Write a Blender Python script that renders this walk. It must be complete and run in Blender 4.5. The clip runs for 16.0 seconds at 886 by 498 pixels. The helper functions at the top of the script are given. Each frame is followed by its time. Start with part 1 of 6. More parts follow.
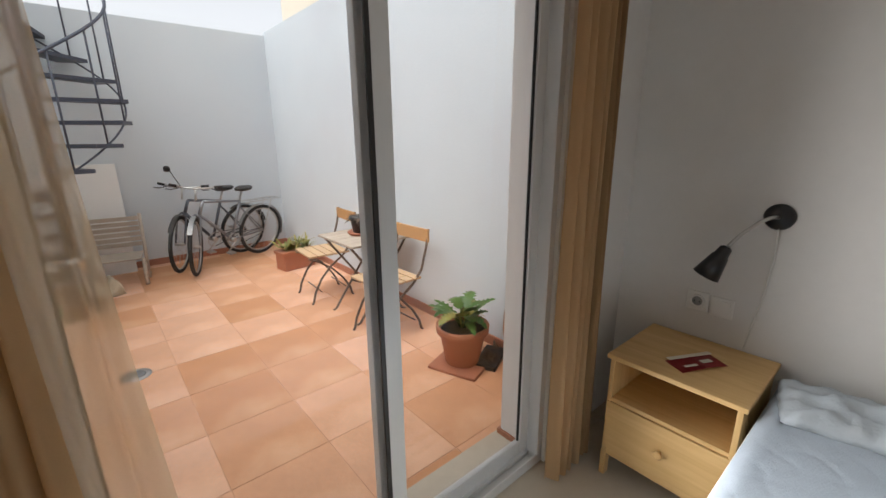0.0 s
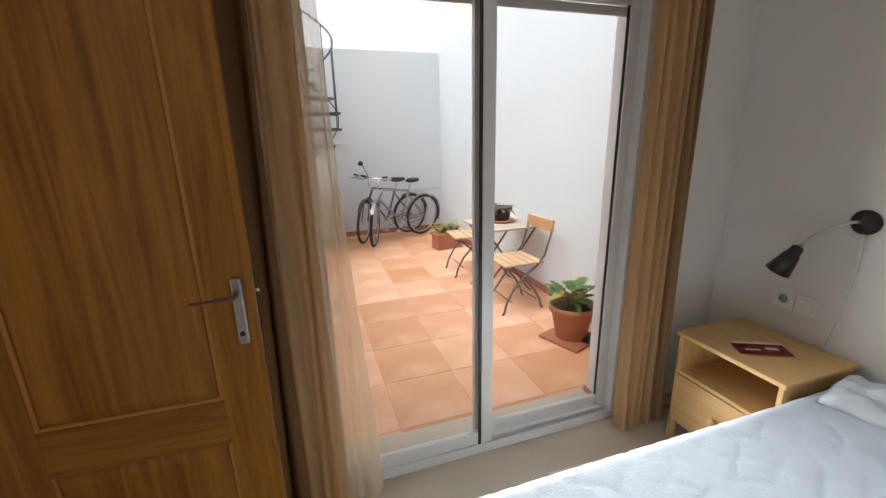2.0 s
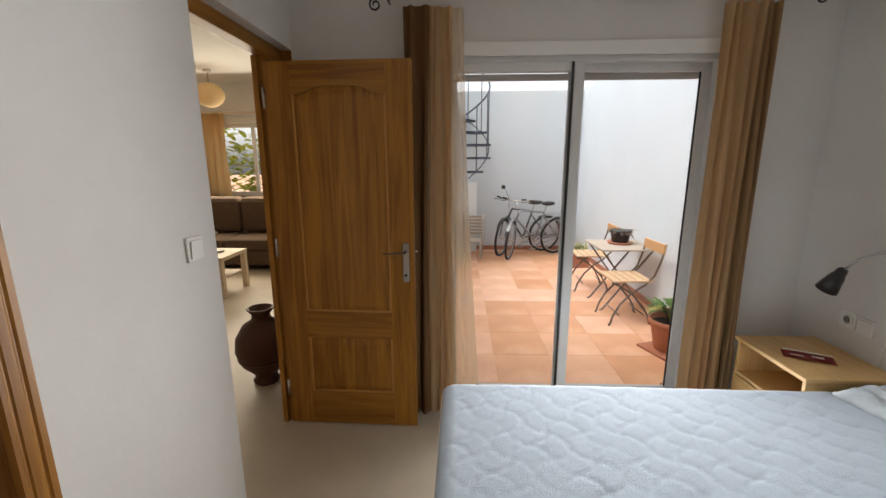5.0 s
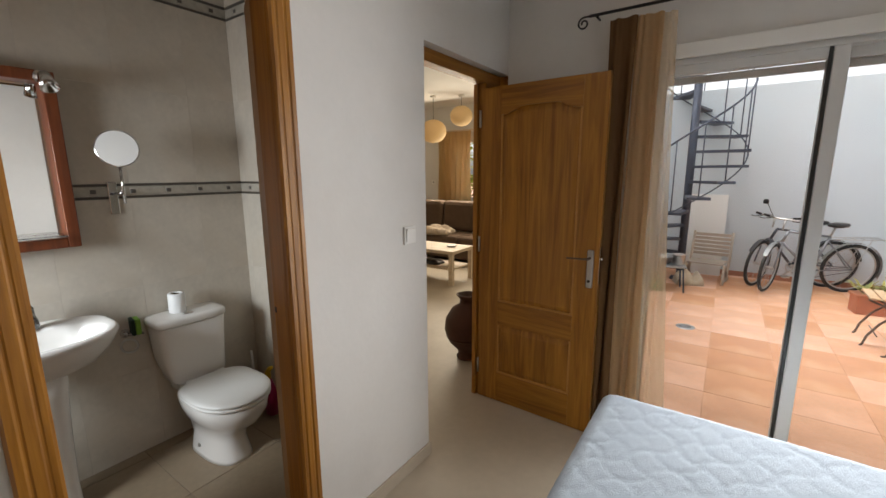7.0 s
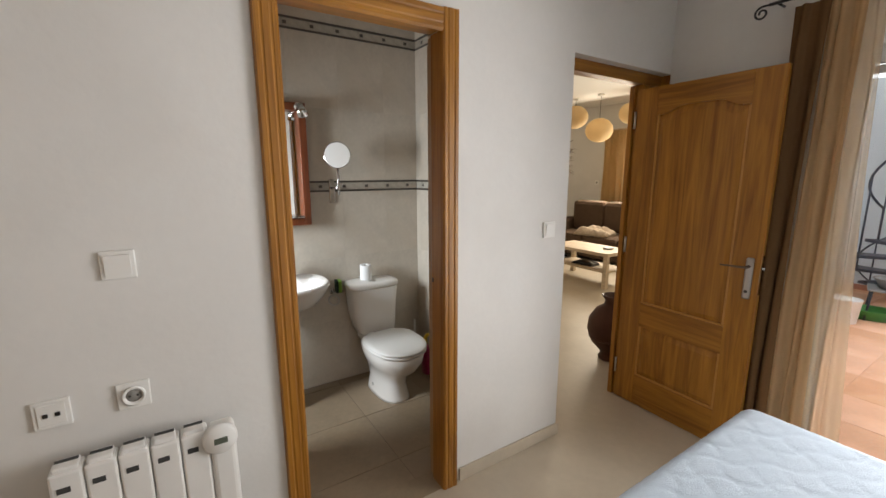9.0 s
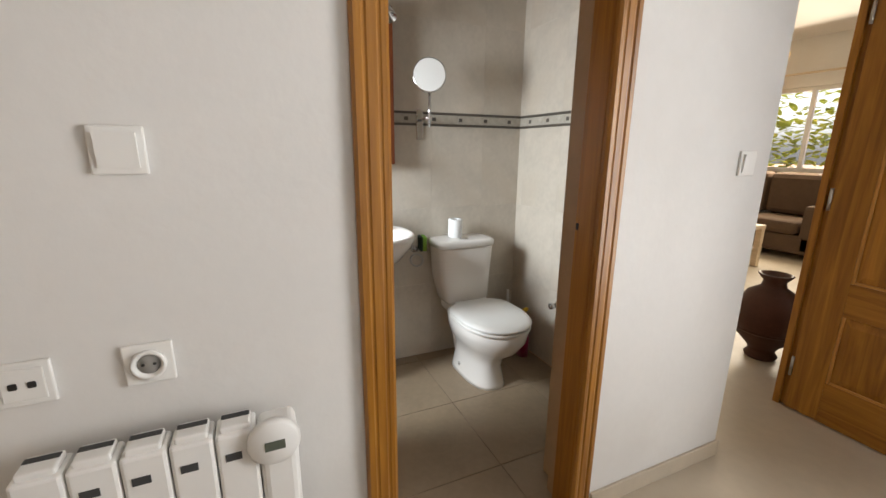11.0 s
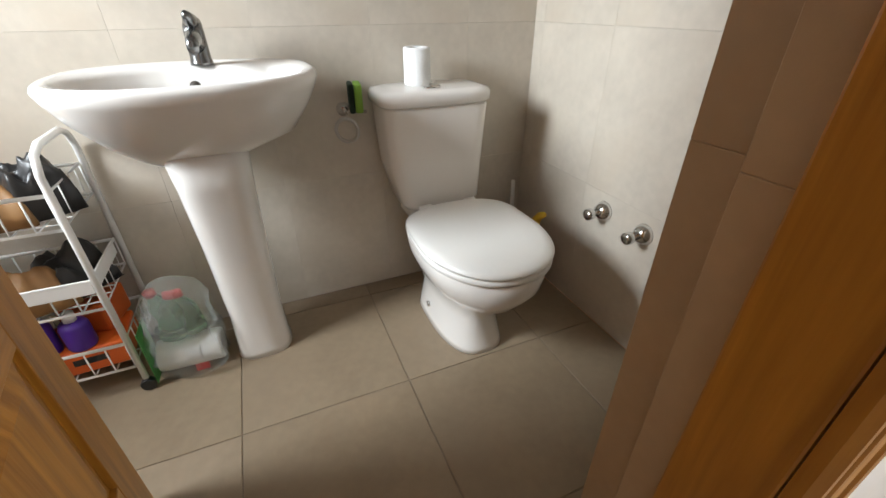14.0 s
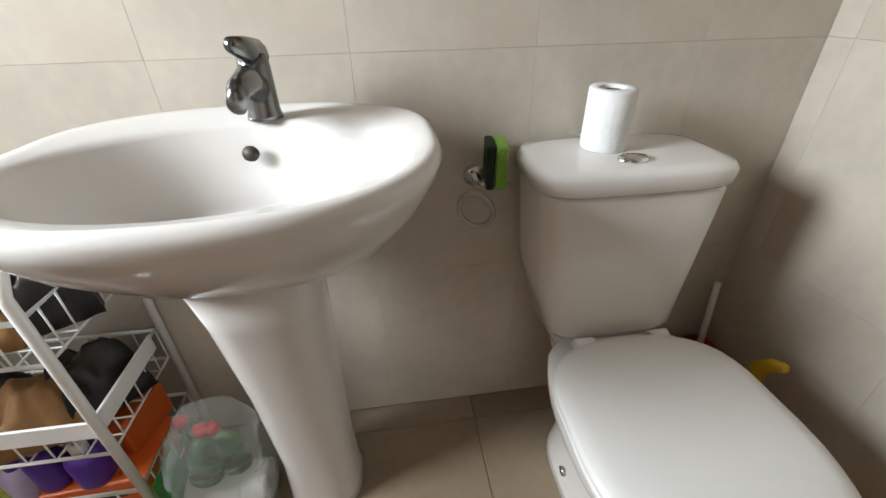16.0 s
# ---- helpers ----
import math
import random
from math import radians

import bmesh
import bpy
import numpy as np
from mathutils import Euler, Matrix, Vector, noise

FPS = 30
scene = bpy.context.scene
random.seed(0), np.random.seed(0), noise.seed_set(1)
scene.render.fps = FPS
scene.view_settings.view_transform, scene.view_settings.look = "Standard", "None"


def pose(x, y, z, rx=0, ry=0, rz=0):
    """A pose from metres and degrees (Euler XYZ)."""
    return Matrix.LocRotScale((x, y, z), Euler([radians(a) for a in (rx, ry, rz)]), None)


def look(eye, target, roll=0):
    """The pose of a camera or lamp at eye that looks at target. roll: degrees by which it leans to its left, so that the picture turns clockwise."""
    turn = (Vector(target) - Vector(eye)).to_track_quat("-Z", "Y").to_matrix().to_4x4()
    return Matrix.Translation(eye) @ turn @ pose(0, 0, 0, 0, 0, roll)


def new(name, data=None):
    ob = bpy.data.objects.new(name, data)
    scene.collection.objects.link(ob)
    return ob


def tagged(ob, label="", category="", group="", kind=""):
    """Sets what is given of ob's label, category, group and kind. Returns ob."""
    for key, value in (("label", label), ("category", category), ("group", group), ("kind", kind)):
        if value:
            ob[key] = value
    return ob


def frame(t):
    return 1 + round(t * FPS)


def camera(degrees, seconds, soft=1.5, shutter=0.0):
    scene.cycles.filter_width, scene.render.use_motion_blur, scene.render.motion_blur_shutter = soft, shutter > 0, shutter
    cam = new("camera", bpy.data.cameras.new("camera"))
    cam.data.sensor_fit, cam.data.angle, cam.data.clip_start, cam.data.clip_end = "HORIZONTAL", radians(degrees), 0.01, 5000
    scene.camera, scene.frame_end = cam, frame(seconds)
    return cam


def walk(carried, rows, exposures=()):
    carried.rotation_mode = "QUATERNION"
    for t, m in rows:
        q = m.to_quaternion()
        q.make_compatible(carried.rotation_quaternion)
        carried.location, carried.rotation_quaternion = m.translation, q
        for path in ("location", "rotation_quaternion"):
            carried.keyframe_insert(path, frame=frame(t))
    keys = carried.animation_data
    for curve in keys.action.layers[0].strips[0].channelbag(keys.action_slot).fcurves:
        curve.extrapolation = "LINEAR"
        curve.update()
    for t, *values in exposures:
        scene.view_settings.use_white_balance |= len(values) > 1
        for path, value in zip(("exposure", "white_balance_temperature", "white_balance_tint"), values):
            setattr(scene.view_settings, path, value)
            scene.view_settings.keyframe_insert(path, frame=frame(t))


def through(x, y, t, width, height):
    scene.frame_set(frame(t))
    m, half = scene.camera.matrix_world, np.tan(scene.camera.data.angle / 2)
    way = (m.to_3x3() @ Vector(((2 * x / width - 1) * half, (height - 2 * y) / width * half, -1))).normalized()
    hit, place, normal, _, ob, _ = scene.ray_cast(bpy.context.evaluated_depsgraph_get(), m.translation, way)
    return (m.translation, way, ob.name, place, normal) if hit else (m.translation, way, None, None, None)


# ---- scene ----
cam = camera(94.3, 16.0)
PATH = [
    (0, (0.968, -0.936, 1.415), (2.22, 0.532, 0.889), -0.5),
    (0.5, (0.917, -1.059, 1.438), (1.96, 0.559, 0.893), -1.0),
    (1, (0.917, -1.208, 1.447), (1.769, 0.516, 0.898), -1.2),
    (1.5, (0.908, -1.367, 1.46), (1.632, 0.415, 0.913), -1.3),
    (2, (0.843, -1.548, 1.479), (1.452, 0.28, 0.942), -1.2),
    (2.5, (0.828, -1.699, 1.49), (1.352, 0.16, 0.969), -1.1),
    (3, (0.807, -1.892, 1.515), (1.241, -0.004, 1.017), -1.1),
    (3.2, (0.788, -1.957, 1.518), (1.192, -0.06, 1.03), -1.0),
    (5.5, (0.944, -2.439, 1.497), (0.611, -0.507, 1.105), -0.5),
    (6, (0.98, -2.396, 1.473), (0.356, -0.532, 1.108), -0.8),
    (6.5, (1.068, -2.462, 1.494), (0.214, -0.691, 1.122), -0.3),
    (7, (1.206, -2.538, 1.506), (0.09, -0.92, 1.141), -0.3),
    (7.5, (1.249, -2.619, 1.514), (-0.054, -1.143, 1.161), -0.1),
    (8, (1.351, -2.689, 1.527), (-0.101, -1.364, 1.158), -0.2),
    (8.5, (1.477, -2.685, 1.523), (-0.081, -1.487, 1.153), -0.2),
    (9, (1.478, -2.678, 1.514), (-0.172, -1.609, 1.148), -0.1),
    (9.5, (1.366, -2.676, 1.501), (-0.344, -1.705, 1.135), -0.0),
    (10, (1.185, -2.689, 1.445), (-0.569, -1.805, 1.066), 0.0),
    (10.2, (1.123, -2.687, 1.414), (-0.639, -1.825, 1.025), 0.0),
    (12.5, (0.498, -2.374, 1.01), (-1.204, -1.63, 0.268), 0.7),
    (13, (0.356, -2.286, 0.977), (-1.293, -1.534, 0.131), 0.3),
    (13.5, (0.222, -2.158, 0.961), (-1.396, -1.436, 0.034), -0.1),
    (14, (0.064, -2.053, 0.976), (-1.517, -1.377, -0.046), -0.2),
    (14.5, (-0.072, -1.993, 0.98), (-1.667, -1.395, -0.069), -1.1),
    (15, (-0.233, -1.982, 0.995), (-1.836, -1.456, -0.079), -1.0),
    (15.5, (-0.386, -1.957, 1.011), (-2.025, -1.544, -0.058), -1.1),
    (16, (-0.526, -1.978, 1.007), (-2.214, -1.761, -0.045), -1.2),
]
walk(cam, [(t, look(eye, target, roll)) for t, eye, target, roll in PATH], [(0, 0.3), (1.2, 0.6), (3, 0.65), (6.5, 0.65), (8.5, 0.95), (10.2, 1.2), (12.5, 1.45), (13.5, 1.5), (14.5, 1.5), (16, 1.2)])


# ---------- light ----------
world = bpy.data.worlds.new("world")
scene.world = world
world.use_nodes = True
wn = world.node_tree.nodes
sky = wn.new("ShaderNodeTexSky")
sky.sky_type = "NISHITA"
sky.sun_disc = False
sky.sun_elevation = radians(60)
sky.sun_rotation = radians(258)
sky.air_density, sky.dust_density, sky.ozone_density = 1.0, 3.5, 1.0
wn["Background"].inputs["Strength"].default_value = 0.115
veil = wn.new("ShaderNodeHueSaturation")
veil.inputs["Saturation"].default_value, veil.inputs["Value"].default_value = 0.18, 1.8
world.node_tree.links.new(sky.outputs[0], veil.inputs["Color"])
world.node_tree.links.new(veil.outputs[0], wn["Background"].inputs["Color"])


def lamp(name, kind, m, power, colour=(1, 1, 1), size=(1, 1), angle=0.0, spread=180):
    data = bpy.data.lights.new(name, kind)
    data.energy, data.color = power, colour
    if kind == "AREA":
        data.shape, data.size, data.size_y = "RECTANGLE", *size
        data.spread = radians(spread)
    else:
        data.angle = angle
    ob = new(name, data)
    ob.matrix_world = m
    return ob


lamp("sun", "SUN", look((0, 0, 0), (0.45, 0.14, -1.0)), 0.75, (1, 0.97, 0.93), angle=radians(50))
# sky light entering by the sliding door, the living room's windows and the bathroom's window
lamp("window_light_bedroom", "AREA", look((1.58, -0.23, 1.05), (1.58, -2.0, 1.0)), 24, (1.0, 0.985, 0.97), (1.15, 1.85), spread=140)
lamp("window_light_living", "AREA", look((-2.5, 3.8, 1.55), (-2.5, 0, 0.9)), 42, (1.0, 0.86, 0.66), (2.2, 1.1))
lamp("window_light_bathroom", "AREA", look((-0.76, -3.37, 1.46), (-0.88, -1.2, 0.72)), 8.4, (0.87, 0.945, 1.0), (0.42, 0.5), spread=110)


# ---------- materials ----------
def mat(name, colour, rough=0.5, metal=0.0, var=0.08, scale=6.0, fine=60.0, bump=0.0, bump_scale=80.0, spec=0.5, rand=0.0, stain=None):
    m = bpy.data.materials.new(name)
    m.use_nodes = True
    nt = m.node_tree
    b = nt.nodes["Principled BSDF"]
    b.inputs["Roughness"].default_value = rough
    b.inputs["Metallic"].default_value = metal
    b.inputs["Specular IOR Level"].default_value = spec
    co = nt.nodes.new("ShaderNodeTexCoord").outputs["Object"]

    def noise_tex(s, detail=4):
        n = nt.nodes.new("ShaderNodeTexNoise")
        n.inputs["Scale"].default_value = s
        n.inputs["Detail"].default_value = detail
        nt.links.new(co, n.inputs["Vector"])
        return n.outputs["Fac"]

    def mix(kind, fac, a, c):
        x = nt.nodes.new("ShaderNodeMix")
        x.data_type, x.blend_type = "RGBA", kind
        if isinstance(fac, float):
            x.inputs[0].default_value = fac
        else:
            nt.links.new(fac, x.inputs[0])
        for i, v in ((6, a), (7, c)):
            if isinstance(v, tuple):
                x.inputs[i].default_value = (*v, 1)
            else:
                nt.links.new(v, x.inputs[i])
        return x.outputs[2]

    dark = tuple(c * (1 - var) for c in colour)
    light = tuple(min(1, c * (1 + var)) for c in colour)
    out = mix("MIX", noise_tex(scale), dark, light)
    out = mix("MIX", noise_tex(fine, 2), out, mix("MULTIPLY", 1.0, out, tuple(1 - var * 0.9 for _ in range(3)))) if var else out
    if stain:
        r = nt.nodes.new("ShaderNodeMapRange")
        r.inputs[1].default_value, r.inputs[2].default_value = 0.52, 0.75
        nt.links.new(noise_tex(scale * 0.45, 6), r.inputs[0])
        out = mix("MIX", r.outputs[0], out, stain)
    if rand:
        info = nt.nodes.new("ShaderNodeObjectInfo")
        h = nt.nodes.new("ShaderNodeHueSaturation")
        r = nt.nodes.new("ShaderNodeMapRange")
        r.inputs[3].default_value, r.inputs[4].default_value = 1 - rand, 1 + rand
        nt.links.new(info.outputs["Random"], r.inputs[0])
        nt.links.new(r.outputs[0], h.inputs["Value"])
        r2 = nt.nodes.new("ShaderNodeMapRange")
        r2.inputs[3].default_value, r2.inputs[4].default_value = 1.0 + rand * 0.9, 1 - rand * 0.9
        nt.links.new(info.outputs["Random"], r2.inputs[0])
        nt.links.new(r2.outputs[0], h.inputs["Saturation"])
        nt.links.new(out, h.inputs["Color"])
        out = h.outputs[0]
    nt.links.new(out, b.inputs["Base Color"])
    if bump:
        bn = nt.nodes.new("ShaderNodeBump")
        bn.inputs["Strength"].default_value = bump
        bn.inputs["Distance"].default_value = 0.01
        nt.links.new(noise_tex(bump_scale, 5), bn.inputs["Height"])
        nt.links.new(bn.outputs[0], b.inputs["Normal"])
    return m


def wood_mat(name, dark, light, axis=2, rough=0.38, scale=1.0):
    """Varnished wood whose grain runs along the given axis."""
    m = bpy.data.materials.new(name)
    m.use_nodes = True
    nt = m.node_tree
    b = nt.nodes["Principled BSDF"]
    b.inputs["Roughness"].default_value = rough
    co = nt.nodes.new("ShaderNodeTexCoord")
    mp = nt.nodes.new("ShaderNodeMapping")
    s = [22 * scale] * 3
    s[axis] = 1.3 * scale
    mp.inputs["Scale"].default_value = s
    nt.links.new(co.outputs["Object"], mp.inputs["Vector"])
    n = nt.nodes.new("ShaderNodeTexNoise")
    n.inputs["Scale"].default_value, n.inputs["Detail"].default_value, n.inputs["Distortion"].default_value = 1.0, 6, 1.4
    nt.links.new(mp.outputs[0], n.inputs["Vector"])
    n2 = nt.nodes.new("ShaderNodeTexNoise")
    n2.inputs["Scale"].default_value, n2.inputs["Detail"].default_value = 6.0, 3
    nt.links.new(mp.outputs[0], n2.inputs["Vector"])
    r = nt.nodes.new("ShaderNodeValToRGB")
    r.color_ramp.elements[0].position, r.color_ramp.elements[1].position = 0.28, 0.72
    r.color_ramp.elements[0].color, r.color_ramp.elements[1].color = (*dark, 1), (*light, 1)
    a = nt.nodes.new("ShaderNodeMath")
    a.operation, a.inputs[1].default_value = "MULTIPLY_ADD", 0.25
    nt.links.new(n2.outputs["Fac"], a.inputs[0])
    sub = nt.nodes.new("ShaderNodeMath")
    sub.operation, sub.inputs[1].default_value = "SUBTRACT", 0.125
    nt.links.new(n.outputs["Fac"], sub.inputs[0])
    nt.links.new(sub.outputs[0], a.inputs[2])
    nt.links.new(a.outputs[0], r.inputs["Fac"])
    nt.links.new(r.outputs["Color"], b.inputs["Base Color"])
    bn = nt.nodes.new("ShaderNodeBump")
    bn.inputs["Strength"].default_value, bn.inputs["Distance"].default_value = 0.12, 0.004
    nt.links.new(n2.outputs["Fac"], bn.inputs["Height"])
    nt.links.new(bn.outputs[0], b.inputs["Normal"])
    return m


def glass_mat(name, colour=(1, 1, 1), rough=0.0):
    m = bpy.data.materials.new(name)
    m.use_nodes = True
    nt = m.node_tree
    b = nt.nodes["Principled BSDF"]
    b.inputs["Base Color"].default_value = (*colour, 1)
    b.inputs["Transmission Weight"].default_value = 1
    b.inputs["Roughness"].default_value = rough
    b.inputs["IOR"].default_value = 1.25
    return m


def glow_mat(name, colour, strength):
    m = bpy.data.materials.new(name)
    m.use_nodes = True
    b = m.node_tree.nodes["Principled BSDF"]
    b.inputs["Base Color"].default_value = (*colour, 1)
    b.inputs["Emission Color"].default_value = (*colour, 1)
    b.inputs["Emission Strength"].default_value = strength
    return m


def cloth_mat(name, colour, through=0.35, rough=0.9, var=0.12, axis_scale=(60, 60, 3)):
    """Woven cloth that lets some light through."""
    m = mat(name, colour, rough, var=var, scale=4, fine=200, bump=0.25, bump_scale=350, spec=0.1)
    nt = m.node_tree
    b = nt.nodes["Principled BSDF"]
    out = nt.nodes["Material Output"]
    t = nt.nodes.new("ShaderNodeBsdfTranslucent")
    t.inputs["Color"].default_value = (*colour, 1)
    x = nt.nodes.new("ShaderNodeMixShader")
    x.inputs[0].default_value = through
    nt.links.new(b.outputs[0], x.inputs[1])
    nt.links.new(t.outputs[0], x.inputs[2])
    nt.links.new(x.outputs[0], out.inputs["Surface"])
    return m


def sheer_mat(name, colour, clear=0.45):
    m = cloth_mat(name, colour, 0.5)
    nt = m.node_tree
    out = nt.nodes["Material Output"]
    last = out.inputs["Surface"].links[0].from_socket
    t = nt.nodes.new("ShaderNodeBsdfTransparent")
    x = nt.nodes.new("ShaderNodeMixShader")
    x.inputs[0].default_value = clear
    nt.links.new(last, x.inputs[1])
    nt.links.new(t.outputs[0], x.inputs[2])
    nt.links.new(x.outputs[0], out.inputs["Surface"])
    return m


PLASTER = mat("plaster", (0.74, 0.725, 0.70), 0.85, var=0.05, scale=2.6, fine=30, bump=0.06, bump_scale=45, spec=0.2, stain=(0.65, 0.63, 0.60))
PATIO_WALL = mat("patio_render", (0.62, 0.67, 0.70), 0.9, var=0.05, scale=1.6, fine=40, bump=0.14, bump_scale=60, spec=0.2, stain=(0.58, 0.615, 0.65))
CREAM_WALL = mat("cream_render", (0.78, 0.72, 0.60), 0.9, var=0.05, scale=1.5, bump=0.2)
CEILING = mat("ceiling_paint", (0.80, 0.79, 0.77), 0.9, var=0.03, scale=2, spec=0.2)
MARBLE = mat("cream_marble", (0.55, 0.475, 0.37), 0.42, var=0.14, scale=3.5, fine=22, bump=0.03, stain=(0.45, 0.375, 0.28))
FLOOR_TILE = mat("beige_floor_tile", (0.32, 0.245, 0.165), 0.5, var=0.24, scale=5, fine=35, bump=0.05, rand=0.05, spec=0.35, stain=(0.27, 0.205, 0.14))
REVEAL_TILE = mat("tan_reveal_tile", (0.42, 0.30, 0.19), 0.5, var=0.15, scale=5, fine=35, bump=0.05, spec=0.3, stain=(0.36, 0.25, 0.155))
WALL_TILE = mat("beige_wall_tile", (0.62, 0.56, 0.475), 0.28, var=0.17, scale=7, fine=40, bump=0.03, rand=0.012, stain=(0.53, 0.465, 0.38))
GROUT = mat("grout", (0.25, 0.195, 0.14), 0.9, var=0.1, scale=20)
GROUT_PALE = mat("grout_pale", (0.60, 0.54, 0.455), 0.9, var=0.1, scale=20)
TERRACOTTA = mat("terracotta_tile", (0.70, 0.37, 0.21), 0.75, var=0.14, scale=4, fine=45, bump=0.12, bump_scale=60, rand=0.12, stain=(0.76, 0.47, 0.30))
SKIRT_CLAY = mat("clay_skirting", (0.40, 0.17, 0.10), 0.6, var=0.12, scale=8)
CLAY_GROUT = mat("clay_grout", (0.68, 0.38, 0.225), 0.9, var=0.12, scale=14)
PINE = wood_mat("honey_pine", (0.20, 0.074, 0.006), (0.42, 0.185, 0.023))
PINE_X = wood_mat("honey_pine_across", (0.20, 0.074, 0.006), (0.42, 0.185, 0.023), axis=0)
PINE_Y = wood_mat("honey_pine_along", (0.20, 0.074, 0.006), (0.42, 0.185, 0.023), axis=1)
BIRCH = wood_mat("pale_pine", (0.58, 0.36, 0.14), (0.70, 0.47, 0.21), axis=1, rough=0.45)
BIRCH_Z = wood_mat("pale_pine_upright", (0.56, 0.35, 0.135), (0.68, 0.455, 0.20), axis=2, rough=0.45)
PALE_WOOD = wood_mat("bleached_wood", (0.55, 0.44, 0.31), (0.70, 0.58, 0.43), axis=0, rough=0.5)
GREY_WOOD = wood_mat("weathered_slats", (0.40, 0.33, 0.26), (0.56, 0.48, 0.39), axis=0, rough=0.8)
SEAT_WOOD = wood_mat("acacia_slats", (0.50, 0.33, 0.18), (0.66, 0.47, 0.29), axis=0, rough=0.6)
ALU = mat("silver_aluminium", (0.66, 0.66, 0.65), 0.4, 0.12, var=0.04)
ALU_DARK = mat("grey_aluminium", (0.30, 0.30, 0.295), 0.45, 0.6, var=0.05)
RUBBER = mat("black_rubber", (0.02, 0.02, 0.02), 0.7, var=0.2)
BLACK = mat("black_plastic", (0.018, 0.017, 0.017), 0.4, var=0.15, scale=30)
BLACK_METAL = mat("black_enamel", (0.022, 0.021, 0.022), 0.3, 0.2, var=0.1, scale=25)
CHROME = mat("chrome", (0.72, 0.72, 0.72), 0.14, 1.0, var=0.05, scale=12)
# chrome for the tap, the dark reflections in it put into the base colour
DARK_CHROME = mat("dark_reflection_chrome", (0.20, 0.20, 0.20), 0.22, 0.9, var=0.1, scale=15)
STEEL = mat("brushed_steel", (0.55, 0.54, 0.52), 0.35, 1.0, var=0.1, scale=20)
CERAMIC = mat("white_ceramic", (0.80, 0.775, 0.74), 0.08, var=0.02, scale=4, spec=0.6)
WHITE_PLASTIC = mat("white_plastic", (0.80, 0.79, 0.76), 0.35, var=0.02, scale=10)
WHITE_ENAMEL = mat("white_enamel", (0.80, 0.79, 0.765), 0.3, var=0.03, scale=8)
GLASS = glass_mat("clear_glass")
MIRROR = mat("mirror_glass", (0.88, 0.89, 0.88), 0.02, 1.0, var=0.0)
CURTAIN = cloth_mat("beige_curtain", (0.66, 0.46, 0.26), 0.6)
CURTAIN_BROWN = cloth_mat("brown_curtain", (0.17, 0.09, 0.04), 0.2)
# beige cloth again, darkened: the right curtain's shade is in this colour
CURTAIN_SHADED = cloth_mat("shaded_beige_curtain", (0.36, 0.22, 0.11), 0.3)
SHEER = sheer_mat("sheer_curtain", (0.92, 0.72, 0.48), 0.46)
QUILT = mat("quilted_mattress", (0.47, 0.54, 0.62), 0.85, var=0.06, scale=8, fine=120, bump=0.3, bump_scale=220, spec=0.15)
SHEET = mat("pale_blue_sheet", (0.50, 0.555, 0.60), 0.9, var=0.08, scale=9, bump=0.35, bump_scale=60, spec=0.1)
BRONZE = mat("brown_painted_steel", (0.16, 0.11, 0.08), 0.5, 0.3, var=0.2, scale=18)
IRON = mat("blue_grey_iron", (0.075, 0.085, 0.115), 0.5, 0.5, var=0.2, scale=12, bump=0.1)


# ---------- building helpers ----------
def box(bm, x0, x1, y0, y1, z0, z1, bev=0.0, seg=2):
    v = [bm.verts.new(p) for p in ((x0, y0, z0), (x1, y0, z0), (x1, y1, z0), (x0, y1, z0), (x0, y0, z1), (x1, y0, z1), (x1, y1, z1), (x0, y1, z1))]
    fs = [bm.faces.new([v[i] for i in q]) for q in ((3, 2, 1, 0), (4, 5, 6, 7), (0, 1, 5, 4), (1, 2, 6, 5), (2, 3, 7, 6), (3, 0, 4, 7))]
    if bev:
        edges = list({e for f in fs for e in f.edges})
        bmesh.ops.bevel(bm, geom=edges, offset=bev, segments=seg, affect="EDGES", profile=0.5)
    return v


def ring(bm, centre, u, v, ru, rv, n):
    return [bm.verts.new(centre + u * (ru * math.cos(2 * math.pi * i / n)) + v * (rv * math.sin(2 * math.pi * i / n))) for i in range(n)]


def skin(bm, rings, closed=True, cap=True):
    n = len(rings[0])
    for a, b in zip(rings, rings[1:]):
        for i in range(n if closed else n - 1):
            j = (i + 1) % n
            f = bm.faces.new((a[i], a[j], b[j], b[i]))
            f.smooth = True
    if cap:
        bm.faces.new(rings[0][::-1])
        bm.faces.new(rings[-1])


def frame_of(d):
    d = d.normalized()
    u = d.cross(Vector((0, 0, 1)))
    if u.length < 1e-3:
        u = Vector((1, 0, 0))
    u.normalize()
    return u, d.cross(u).normalized()


def tube(bm, pts, r, n=8, cap=True):
    """A round bar along the points; r is one radius or one for each point."""
    pts = [Vector(p) for p in pts]
    rs = r if isinstance(r, (list, tuple)) else [r] * len(pts)
    rings = []
    u = None
    for i, p in enumerate(pts):
        d = pts[min(i + 1, len(pts) - 1)] - pts[max(i - 1, 0)]
        if u is None:
            u, v = frame_of(d)
        else:
            d.normalize()
            u = (u - d * u.dot(d)).normalized()
            v = d.cross(u)
        rings.append(ring(bm, p, u, v, rs[i], rs[i], n))
    skin(bm, rings, cap=cap)


def loop_tube(bm, centre, u, v, radius, r, n=28, k=6):
    """A torus in the plane of u and v."""
    c, u, v = Vector(centre), Vector(u).normalized(), Vector(v).normalized()
    w = u.cross(v)
    rings = []
    for i in range(n):
        a = 2 * math.pi * i / n
        o = u * math.cos(a) + v * math.sin(a)
        rings.append(ring(bm, c + o * radius, o, w, r, r, k))
    skin(bm, rings + [rings[0]], cap=False)


